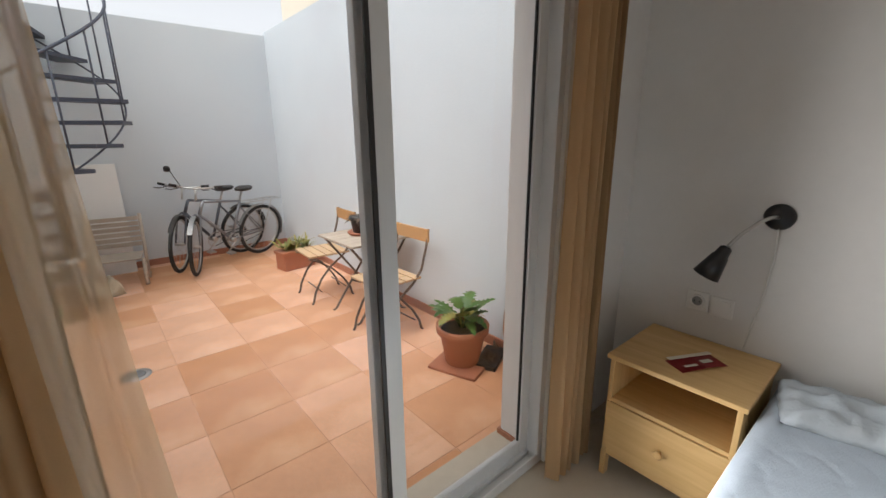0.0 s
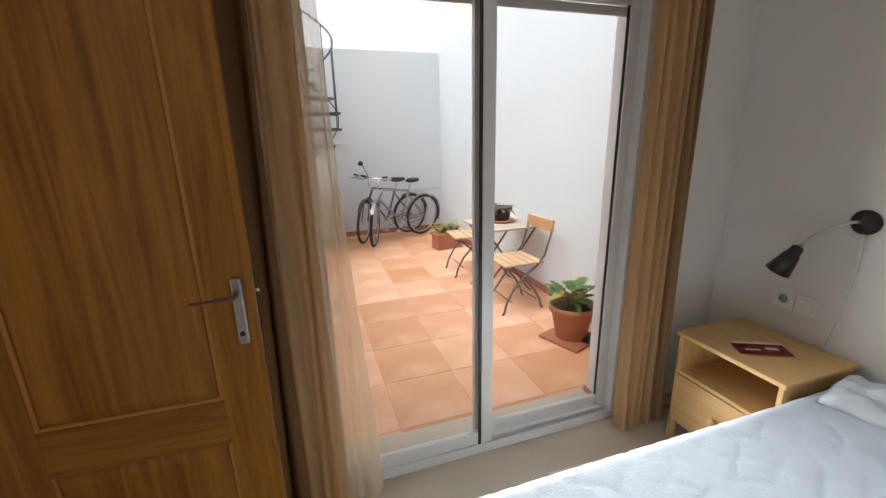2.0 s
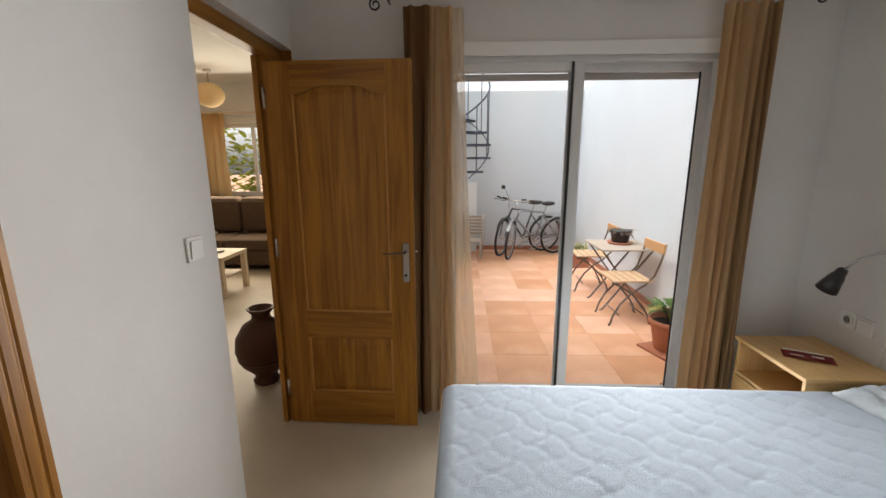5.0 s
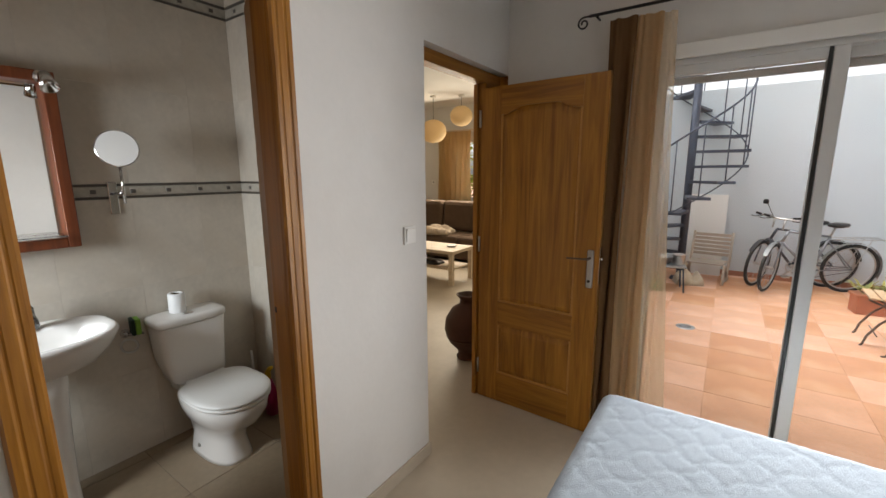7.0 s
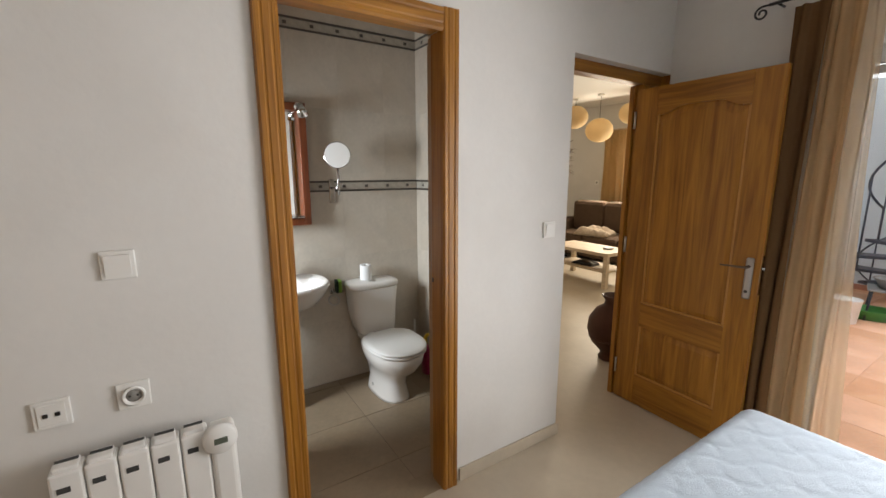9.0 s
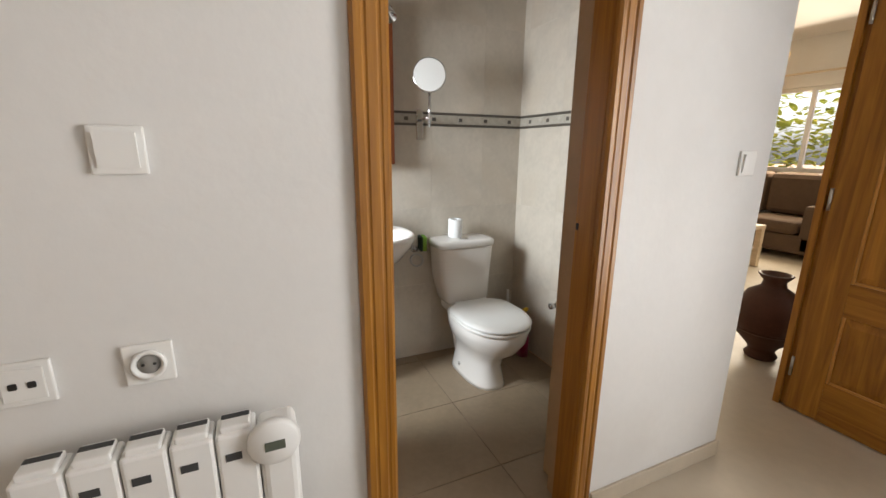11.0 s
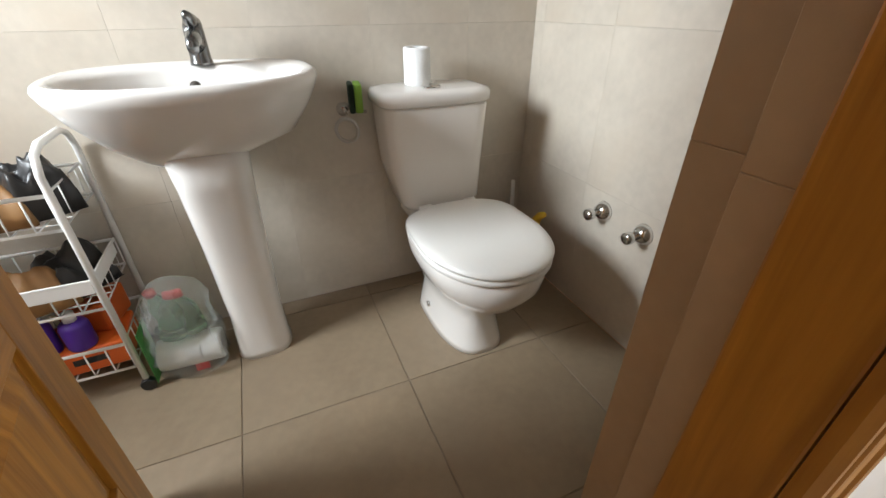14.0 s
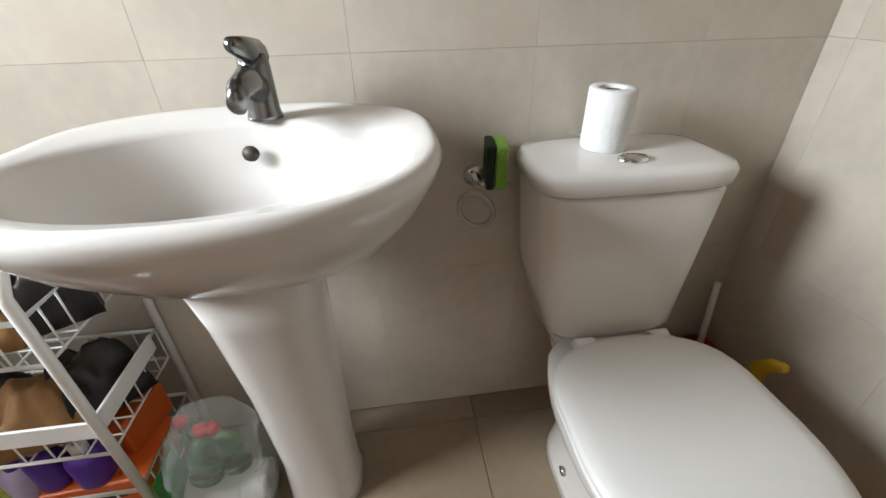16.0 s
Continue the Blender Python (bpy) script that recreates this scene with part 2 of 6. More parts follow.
def lathe(bm, profile, n=24, at=(0, 0, 0), axis=(0, 0, 1), cap=True):
    """Turned body: (radius, height) pairs along the axis."""
    a = Vector(axis).normalized()
    u, v = frame_of(a)
    skin(bm, [ring(bm, Vector(at) + a * h, u, v, max(r, 1e-4), max(r, 1e-4), n) for r, h in profile], cap=cap)


def oval_loft(bm, sections, n=32, power=2.0, cap=True):
    """Sections (cx, cy, z, rx, ry[, power]) joined to a body with rounded or squarish outline."""
    rings = []
    for s in sections:
        cx, cy, z, rx, ry = s[:5]
        p = s[5] if len(s) > 5 else power
        row = []
        for i in range(n):
            a = 2 * math.pi * i / n
            c, q = math.cos(a), math.sin(a)
            row.append(bm.verts.new((cx + rx * math.copysign(abs(c) ** (2 / p), c), cy + ry * math.copysign(abs(q) ** (2 / p), q), z)))
        rings.append(row)
    skin(bm, rings, cap=cap)


def mesh_of(name, bm, material, smooth=False):
    bmesh.ops.recalc_face_normals(bm, faces=bm.faces)
    me = bpy.data.meshes.new(name)
    bm.to_mesh(me)
    bm.free()
    me.materials.append(material)
    if smooth:
        for p in me.polygons:
            p.use_smooth = True
    return me


def part(name, bm, material, parent, label="", smooth=False, at=None):
    ob = new(name, mesh_of(name, bm, material, smooth))
    ob.parent = parent
    if at is not None:
        ob.matrix_basis = at
    return tagged(ob, label)


def thing(name, place, label, category, group="", turn=0.0):
    ob = new(name)
    ob.empty_display_size = 0.1
    ob.matrix_world = pose(*place, 0, 0, turn)
    return tagged(ob, label, category, group)


def single(name, bm, material, label, category, place=(0, 0, 0), turn=0.0, group="", smooth=False):
    ob = new(name, mesh_of(name, bm, material, smooth))
    ob.matrix_world = pose(*place, 0, 0, turn)
    return tagged(ob, label, category, group)


def setting(name, bm, material, label=""):
    return tagged(new(name, mesh_of(name, bm, material)), label, kind="structure")


def B():
    return bmesh.new()


def boxes(*rows, bev=0.0):
    bm = B()
    for r in rows:
        box(bm, *r, bev=bev)
    return bm


# ---------- large structure ----------
ROOM_E, ROOM_S, CEIL = 2.85, -4.1, 2.55
BATH_W, BATH_N, BATH_S = -1.315, -1.11, -3.4
PATIO_Z, PATIO_N, PATIO_E, PATIO_W = -0.05, 4.95, 3.0, -0.22
JAMB_L, JAMB_R = -2.37, -1.705  # bathroom doorway in the west wall
DOOR_S, DOOR_N, DOOR_H = -0.935, -0.04, 2.10  # opening to the living room
WIN_L, WIN_R, WIN_H = 0.80, 2.30, 2.12

setting("wall_west", boxes((-0.13, 0, ROOM_S, JAMB_L, 0, CEIL), (-0.13, 0, JAMB_L, JAMB_R, 2.11, CEIL), (-0.13, 0, JAMB_R, DOOR_S, 0, CEIL),
                           (-0.13, 0, DOOR_S, DOOR_N, DOOR_H, CEIL), (-0.13, 0, DOOR_N, 0.20, 0, CEIL)), PLASTER, "off-white plastered bedroom wall")
setting("wall_north", boxes((0, WIN_L, -0.06, 0.20, 0, CEIL), (WIN_L, WIN_R, -0.06, 0.20, WIN_H, CEIL), (WIN_R, ROOM_E + 0.2, -0.06, 0.20, 0, CEIL)), PLASTER)
setting("wall_east", boxes((ROOM_E, ROOM_E + 0.2, ROOM_S, -0.06, 0, CEIL)), PLASTER)
# wall out of view, darkened with the tan tile to cut bounced light
setting("wall_south", boxes((-0.13, ROOM_E + 0.2, ROOM_S - 0.2, ROOM_S, 0, CEIL)), REVEAL_TILE)
setting("ceiling", boxes((-0.13, ROOM_E + 0.2, ROOM_S - 0.2, 0.20, CEIL, CEIL + 0.15)), CEILING)
setting("floor", boxes((-0.13, ROOM_E, ROOM_S, 0.0, -0.12, 0.0)), MARBLE, "cream polished stone floor")

# patio shell
ground_bm = boxes((-60, 60, -60, 60, -0.4, -0.30))
setting("ground", ground_bm, CLAY_GROUT)
setting("patio_bed", boxes((PATIO_W, PATIO_E, 0.20, PATIO_N, -0.25, PATIO_Z - 0.003)), CLAY_GROUT)
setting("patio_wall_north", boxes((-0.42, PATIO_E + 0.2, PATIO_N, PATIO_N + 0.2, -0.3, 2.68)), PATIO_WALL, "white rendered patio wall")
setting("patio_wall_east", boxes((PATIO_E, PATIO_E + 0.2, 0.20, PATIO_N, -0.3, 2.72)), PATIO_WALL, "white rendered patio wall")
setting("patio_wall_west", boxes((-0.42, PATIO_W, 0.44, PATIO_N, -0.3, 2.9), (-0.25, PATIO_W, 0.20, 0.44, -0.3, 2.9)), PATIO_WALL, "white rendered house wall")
setting("neighbour_wall", boxes((PATIO_E + 0.28, PATIO_E + 0.5, -2, 4.98, -0.3, 5.2)), CREAM_WALL, "cream rendered neighbouring house wall")
setting("patio_skirting_north", boxes((PATIO_W, PATIO_E, PATIO_N - 0.014, PATIO_N, PATIO_Z, PATIO_Z + 0.075), bev=0.003), SKIRT_CLAY)
setting("patio_skirting_east", boxes((PATIO_E - 0.014, PATIO_E, 0.22, PATIO_N - 0.014, PATIO_Z, PATIO_Z + 0.075), bev=0.003), SKIRT_CLAY)
setting("patio_skirting_south", boxes((WIN_R - 0.004, PATIO_E - 0.014, 0.20, 0.214, PATIO_Z, PATIO_Z + 0.075), (WIN_R - 0.012, WIN_R, 0.06, 0.214, PATIO_Z, PATIO_Z + 0.075),
                                        (PATIO_W, WIN_L + 0.004, 0.20, 0.214, PATIO_Z, PATIO_Z + 0.075)), SKIRT_CLAY)
setting("threshold", boxes((WIN_L, WIN_R, -0.05, 0.23, -0.25, -0.002), bev=0.004), MARBLE)
setting("baseboard_west", boxes((0, 0.012, JAMB_R + 0.075, DOOR_S, 0, 0.07), (0, 0.012, ROOM_S, JAMB_L - 0.06, 0, 0.07), bev=0.003), MARBLE, "low cream stone skirting")
setting("baseboard_door", boxes((-0.13, 0.012, DOOR_S, DOOR_S + 0.012, 0, 0.07), bev=0.003), MARBLE)
setting("baseboard_east", boxes((ROOM_E - 0.012, ROOM_E, ROOM_S, -0.06, 0, 0.07), bev=0.003), MARBLE)
setting("baseboard_north", boxes((WIN_R + 0.02, ROOM_E - 0.012, -0.072, -0.06, 0, 0.07), (0.0, WIN_L - 0.02, -0.072, -0.06, 0, 0.07), bev=0.003), MARBLE)
setting("shutter_box", boxes((WIN_L - 0.03, WIN_R + 0.03, -0.078, -0.061, 2.055, 2.125), (WIN_L, WIN_R, -0.06, 0.06, 2.075, 2.12), bev=0.004), WHITE_PLASTIC, "white roller shutter box cover")

# bathroom and living-room shells
setting("bath_wall_west", boxes((BATH_W - 0.16, BATH_W - 0.012, BATH_S - 0.2, DOOR_S - 0.001, 0, CEIL)), GROUT_PALE)
setting("bath_wall_north", boxes((BATH_W - 0.012, -0.13, BATH_N + 0.012, DOOR_S - 0.001, 0, CEIL)), GROUT_PALE)
setting("bath_wall_south", boxes((BATH_W - 0.012, -1.05, BATH_S - 0.2, BATH_S, 0, CEIL), (-0.55, -0.13, BATH_S - 0.2, BATH_S, 0, CEIL), (-1.05, -0.55, BATH_S - 0.2, BATH_S, 0, 1.1),
                                 (-1.05, -0.55, BATH_S - 0.2, BATH_S, 1.8, CEIL)), PLASTER)
setting("bath_ceiling", boxes((BATH_W - 0.16, -0.13, BATH_S - 0.2, BATH_N + 0.16, CEIL, CEIL + 0.15)), CEILING)
setting("bath_bed", boxes((BATH_W - 0.1, -0.05, BATH_S, BATH_N, -0.12, -0.003)), GROUT)
setting("bath_sill", boxes((-0.13, 0.0, JAMB_L, JAMB_R, -0.003, 0.001)), FLOOR_TILE)
LIV_W, LIV_N = -5.2, 4.15
setting("living_floor", boxes((LIV_W, -0.13, DOOR_S, 0.199, -0.12, 0.0), (LIV_W, -0.251, 0.199, 0.44, -0.12, 0.0), (LIV_W, -0.42, 0.44, LIV_N, -0.12, 0.0)), MARBLE, "cream polished stone floor")
setting("living_ceiling", boxes((LIV_W - 0.2, -0.42, DOOR_S, LIV_N + 0.2, 2.72, 2.85), (-0.42, -0.13, DOOR_S, 0.2, 2.55, 2.7), (-0.42, -0.25, 0.2, 0.44, 2.55, 2.7)), CEILING)
setting("living_wall_west", boxes((LIV_W - 0.2, LIV_W, DOOR_S - 0.2, LIV_N + 0.2, 0, 2.72)), PLASTER)
setting("living_wall_south", boxes((LIV_W, BATH_W - 0.16, DOOR_S - 0.2, DOOR_S, 0, 2.72)), PLASTER)
setting("living_wall_east", boxes((-0.425, -0.421, 0.437, LIV_N, 0, 2.72), (-0.421, -0.254, 0.435, 0.439, 0, 2.72), (-0.254, -0.251, 0.2, 0.435, 0, 2.72)), PLASTER)
LW0, LW1 = -3.15, -1.55
setting("living_wall_north", boxes((LIV_W, LW0, LIV_N, LIV_N + 0.2, 0, 2.72), (LW1, -0.42, LIV_N, LIV_N + 0.2, 0, 2.72), (LW0, LW1, LIV_N, LIV_N + 0.2, 0, 1.0), (LW0, LW1, LIV_N, LIV_N + 0.2, 2.1, 2.72)), PLASTER)


# ---------- sliding patio door ----------
def window_panel(parent, name, x0, x1, y0, y1, z0, z1, stile=0.055):
    bm = B()
    box(bm, x0, x0 + stile, y0, y1, z0, z1, 0.003)
    box(bm, x1 - stile, x1, y0, y1, z0, z1, 0.003)
    box(bm, x0 + stile, x1 - stile, y0 + 0.002, y1 - 0.002, z0, z0 + 0.065, 0.003)
    box(bm, x0 + stile, x1 - stile, y0 + 0.002, y1 - 0.002, z1 - 0.05, z1, 0.003)
    p = part(name, bm, ALU, parent)
    ym = (y0 + y1) / 2
    bm = boxes((x0 + stile - 0.008, x1 - stile + 0.008, ym - 0.003, ym + 0.003, z0 + 0.055, z1 - 0.04))
    g = part("pane", bm, GLASS, p)
    g.visible_shadow = False
    bm = B()
    for a, b in ((x0 + stile, x0 + stile + 0.006), (x1 - stile - 0.006, x1 - stile)):
        box(bm, a, b, ym - 0.006, ym + 0.006, z0 + 0.065, z1 - 0.05)
    part("gasket", bm, RUBBER, p)
    return p


win = tagged(new("window_1"), "silver aluminium sliding patio door, closed", "sliding door", kind="structure")
bm = B()
box(bm, WIN_L, WIN_L + 0.035, -0.045, 0.06, 0.0, 2.07, 0.003)
box(bm, WIN_R - 0.035, WIN_R, -0.045, 0.06, 0.0, 2.07, 0.003)
box(bm, WIN_L + 0.035, WIN_R - 0.035, -0.045, 0.06, 2.03, 2.068, 0.003)
box(bm, WIN_L + 0.035, WIN_R - 0.035, -0.045, 0.06, 0.0, 0.022, 0.003)
box(bm, WIN_L + 0.035, WIN_R - 0.035, -0.045, -0.038, 0.022, 0.05, 0.001)
box(bm, WIN_L + 0.035, WIN_R - 0.035, 0.002, 0.006, 0.022, 0.04, 0.001)
part("window_frame", bm, ALU, win)
window_panel(win, "sliding_panel", WIN_L + 0.03, 1.575, -0.035, -0.004, 0.045, 2.035)
window_panel(win, "sliding_panel", 1.505, WIN_R - 0.03, 0.012, 0.043, 0.045, 2.035)
part("meeting_strip", boxes((1.503, 1.517, -0.042, -0.0345, 0.05, 2.09), bev=0.002), BLACK, win, "black brush strip")
bm = B()
for i in range(3):
    box(bm, WIN_L + 0.01, WIN_R - 0.01, 0.075, 0.087, 1.955 + i * 0.042, 1.993 + i * 0.042, 0.004)
part("shutter_slats", bm, mat("shutter_pvc", (0.70, 0.69, 0.66), 0.5, var=0.03), win, "pale raised roller shutter edge")


# ---------- door to the living room ----------
def prism(bm, outline, y0, y1):
    a = [bm.verts.new((x, y0, z)) for x, z in outline]
    b = [bm.verts.new((x, y1, z)) for x, z in outline]
    n = len(a)
    bm.faces.new(a)
    bm.faces.new(b[::-1])
    for i in range(n):
        bm.faces.new((a[i], b[i], b[(i + 1) % n], a[(i + 1) % n]))


def raised_field(bm, x0, x1, z0, z1, y, depth, arch=0.0, slope=0.035):
    """A panel whose sloping margins rise to a flat middle, with an arched head if asked."""
    def outline(d):
        pts = [(x0 + d, z0 + d), (x1 - d, z0 + d), (x1 - d, z1 - d)]
        if arch:
            for i in range(1, 12):
                s = i / 12
                k = max(0.0, min(1.0, (min(s, 1 - s) - 0.08) / 0.22))
                pts.append((x1 - d + (x0 - x1 + 2 * d) * s, z1 - d + arch * (3 * k * k - 2 * k ** 3)))
        pts.append((x0 + d, z1 - d))
        return pts
    a = [bm.verts.new((x, y, z)) for x, z in outline(0)]
    b = [bm.verts.new((x, y - depth, z)) for x, z in outline(slope)]
    c = [bm.verts.new((x, y - depth, z)) for x, z in outline(slope + 0.004)]
    for p, q in ((a, b), (b, c)):
        for i in range(len(p)):
            j = (i + 1) % len(p)
            bm.faces.new((p[i], p[j], q[j], q[i]))
    bm.faces.new(c)


def arch_outline(x0, x1, z0, arch, z1):
    pts = [(x0, z1), (x0, z0)]
    for i in range(0, 13):
        s = i / 12
        k = max(0.0, min(1.0, (min(s, 1 - s) - 0.08) / 0.22))
        pts.append((x0 + (x1 - x0) * s, z0 + arch * (3 * k * k - 2 * k ** 3) + 0.0001 * i))
    pts.append((x1, z1))
    return pts


LEAF_W, LEAF_H = 0.745, 1.995
door = thing("panelled_door", (-0.075, -0.262, 0.006), "honey-coloured pine panelled door, standing open against the curtain", "door", turn=-1.8)
s0, s1 = 0.135, 0.615
part("leaf_core", boxes((0.01, LEAF_W - 0.01, 0.012, 0.024, 0.01, LEAF_H - 0.01)), PINE, door)
part("stile", boxes((0, s0, 0, 0.036, 0, LEAF_H), bev=0.002), PINE, door)
part("stile", boxes((s1, LEAF_W, 0, 0.036, 0, LEAF_H), bev=0.002), PINE, door)
part("bottom_rail", boxes((s0, s1, 0.0005, 0.0355, 0, 0.20), bev=0.002), PINE_X, door)
part("middle_rail", boxes((s0, s1, 0.0005, 0.0355, 0.535, 0.69), bev=0.002), PINE_X, door)
bm = B()
prism(bm, arch_outline(s0, s1, 1.835, 0.04, LEAF_H), 0.0005, 0.0355)
part("top_rail", bm, PINE_X, door)
for z0, z1, arch in ((0.20, 0.535, 0.0), (0.69, 1.835, 0.04)):
    bm = B()
    raised_field(bm, s0 + 0.004, s1 - 0.004, z0 + 0.004, z1 - 0.004, 0.012, 0.010, arch)
    part("raised_panel", bm, PINE, door)
    bm = B()
    for x in (s0, s1 - 0.012):
        box(bm, x, x + 0.012, 0.002, 0.012, z0, z1, 0.003)
    box(bm, s0 + 0.012, s1 - 0.012, 0.002, 0.012, z0, z0 + 0.012, 0.003)
    part("panel_moulding", bm, mat("pine_moulding", (0.50, 0.24, 0.06), 0.3, var=0.15, scale=20), door)
    bm = boxes((s0 + 0.004, s1 - 0.004, 0.024, 0.031, z0 + 0.004, z1 - 0.01), bev=0.006)
    part("back_panel", bm, PINE, door)
bm = B()
box(bm, 0.684, 0.718, -0.009, 0.0, 0.872, 1.085, 0.008, 3)
plate = part("lock_plate", bm, STEEL, door, "worn satin metal lock plate")
bm = B()
tube(bm, [(0.699, -0.007, 1.04), (0.699, -0.045, 1.04)], 0.008, 10)
tube(bm, [(0.699, -0.045, 1.04), (0.694, -0.05, 1.04), (0.63, -0.05, 1.037), (0.585, -0.048, 1.035)], [0.007, 0.006, 0.0045, 0.004], 10)
# the brown stands in for shade on the lever
part("lever_handle", bm, BRONZE, door, "thin metal lever handle, its shade painted as dark brown", smooth=True)
bm = B()
lathe(bm, [(0.008, 0), (0.008, 0.004), (0.004, 0.006)], 10, (0.699, -0.007, 0.91), (0, -1, 0))
part("keyhole", bm, BLACK, plate)
bm = B()
box(bm, LEAF_W, LEAF_W + 0.003, 0.008, 0.028, 0.90, 1.10)
tube(bm, [(LEAF_W + 0.002, 0.018, 1.035), (LEAF_W + 0.014, 0.018, 1.035)], 0.007, 8)
part("latch", bm, CHROME, door, "chrome latch bolt")
for z in (0.22, 1.05, 1.82):
    bm = B()
    tube(bm, [(-0.004, -0.004, z - 0.05), (-0.004, -0.004, z + 0.05)], 0.007, 8)
    part("hinge", bm, STEEL, door)

frame1 = tagged(new("door_1"), "honey-coloured pine door frame set deep in the plastered opening", "door frame", kind="structure")
part("jamb", boxes((-0.129, -0.055, DOOR_N - 0.205, DOOR_N, 0, 2.035), bev=0.004), PINE, frame1)
part("jamb", boxes((-0.129, -0.055, DOOR_S + 0.0, DOOR_S + 0.05, 0, 2.035), bev=0.004), PINE, frame1)
part("head", boxes((-0.129, -0.055, DOOR_S, DOOR_N, 2.036, DOOR_H), bev=0.004), PINE_Y, frame1)
part("stop", boxes((-0.129, -0.100, DOOR_N - 0.225, DOOR_N - 0.205, 0, 2.03), bev=0.003), PINE, frame1)
part("corner_post", boxes((-0.054, -0.0005, DOOR_N - 0.022, DOOR_N, 0, DOOR_H - 0.002), bev=0.002), PINE, frame1, "dark pine cover strip")

# ---------- bathroom door and its frame ----------
frame2 = tagged(new("door_2"), "honey-coloured pine bathroom door frame with moulded architrave", "door frame", kind="structure")


def architrave(y0, y1, z0, z1, along):
    """A moulded board on the room side: three rounded ridges."""
    bm = B()
    steps = [(0.0, 0.012), (0.10, 0.019), (0.22, 0.019), (0.26, 0.0172), (0.31, 0.0172), (0.36, 0.020), (0.60, 0.0205), (0.65, 0.0182), (0.69, 0.0182), (0.75, 0.022), (0.93, 0.022), (1.0, 0.012)]
    a, b = [], []
    for f, x in steps:
        if along == "z":
            a.append((x, y0 + (y1 - y0) * f, z0))
            b.append((x, y0 + (y1 - y0) * f, z1))
        else:
            a.append((x, y0, z0 + (z1 - z0) * f))
            b.append((x, y1, z0 + (z1 - z0) * f))
    va = [bm.verts.new(p) for p in a]
    vb = [bm.verts.new(p) for p in b]
    for i in range(len(va) - 1):
        bm.faces.new((va[i], va[i + 1], vb[i + 1], vb[i]))
    ea = [bm.verts.new((0.001, a[0][1], a[0][2])), bm.verts.new((0.001, a[-1][1], a[-1][2]))]
    eb = [bm.verts.new((0.001, b[0][1], b[0][2])), bm.verts.new((0.001, b[-1][1], b[-1][2]))]
    bm.faces.new((ea[0], va[0], vb[0], eb[0]))
    bm.faces.new((va[-1], ea[1], eb[1], vb[-1]))
    bm.faces.new([ea[0]] + va + [ea[1]])
    bm.faces.new(([eb[0]] + vb + [eb[1]])[::-1])
    return bm


TL, TR, TT = -2.428, -1.650, 2.15
part("architrave", architrave(-2.347, TL, 0, TT, "z"), PINE, frame2, "ridged pine architrave")
part("architrave", architrave(-1.728, TR, 0, TT, "z"), PINE, frame2, "ridged pine architrave")
part("architrave", architrave(-2.347, -1.728, 2.062, TT, "y"), PINE_Y, frame2, "ridged pine architrave")
part("jamb", boxes((-0.128, 0.0, JAMB_L - 0.002, -2.347, 0, 2.07), bev=0.003), PINE, frame2)
part("jamb", boxes((-0.083, 0.0, -1.728, JAMB_R + 0.002, 0, 2.07), bev=0.003), PINE, frame2)
part("head", boxes((-0.085, 0.0, -2.347, -1.728, 2.07, 2.11), bev=0.003), PINE_Y, frame2)
part("keeper", boxes((-0.078, -0.066, -1.7295, -1.728, 1.022, 1.043), bev=0.0006), BLACK_METAL, frame2, "dark metal keeper")
part("strike_plate", boxes((-0.072, -0.048, -2.3474, -2.3450, 0.92, 1.10), bev=0.001), STEEL, frame2, "worn bright metal strike plate")
leaf = thing("bathroom_door", (-0.136, -2.36, 0.008), "honey-coloured pine bathroom door, swung open into the bathroom", "door", turn=190.5)
BW, BH = 0.55, 2.03
part("leaf_core", boxes((0.01, BW - 0.01, 0.012, 0.024, 0.01, BH - 0.01)), PINE, leaf)
for x0, x1 in ((0, 0.105), (BW - 0.105, BW)):
    part("stile", boxes((x0, x1, 0, 0.036, 0, BH), bev=0.002), PINE, leaf)
for z0, z1 in ((0, 0.20), (0.55, 0.70), (1.87, BH)):
    part("rail", boxes((0.105, BW - 0.105, 0.0005, 0.0355, z0, z1), bev=0.002), PINE_X, leaf)
for z0, z1 in ((0.20, 0.55), (0.70, 1.87)):
    bm = B()
    raised_field(bm, 0.109, BW - 0.109, z0 + 0.004, z1 - 0.004, 0.012, 0.010)
    part("raised_panel", bm, PINE, leaf)
    bm = boxes((0.109, BW - 0.109, 0.024, 0.031, z0 + 0.004, z1 - 0.004), bev=0.006)
    part("back_panel", bm, PINE, leaf)
for y0, y1, dy in ((-0.007, 0.0, -1), (0.036, 0.043, 1)):
    plate = part("lock_plate", boxes((BW - 0.072, BW - 0.038, y0, y1, 0.88, 1.09), bev=0.003), STEEL, leaf, "worn bright metal lock plate")
    bm = B()
    yb = y0 if dy < 0 else y1
    tube(bm, [(BW - 0.055, yb, 1.035), (BW - 0.055, yb + dy * 0.04, 1.035), (BW - 0.075, yb + dy * 0.045, 1.035), (BW - 0.17, yb + dy * 0.043, 1.03)], [0.008, 0.007, 0.006, 0.004], 10)
    part("lever_handle", bm, STEEL, leaf, "satin metal lever handle", smooth=True)
for z in (0.22, 1.05, 1.82):
    bm = B()
    tube(bm, [(-0.006, 0.036, z - 0.045), (-0.006, 0.036, z + 0.045)], 0.006, 8)
    part("hinge", bm, STEEL, leaf)


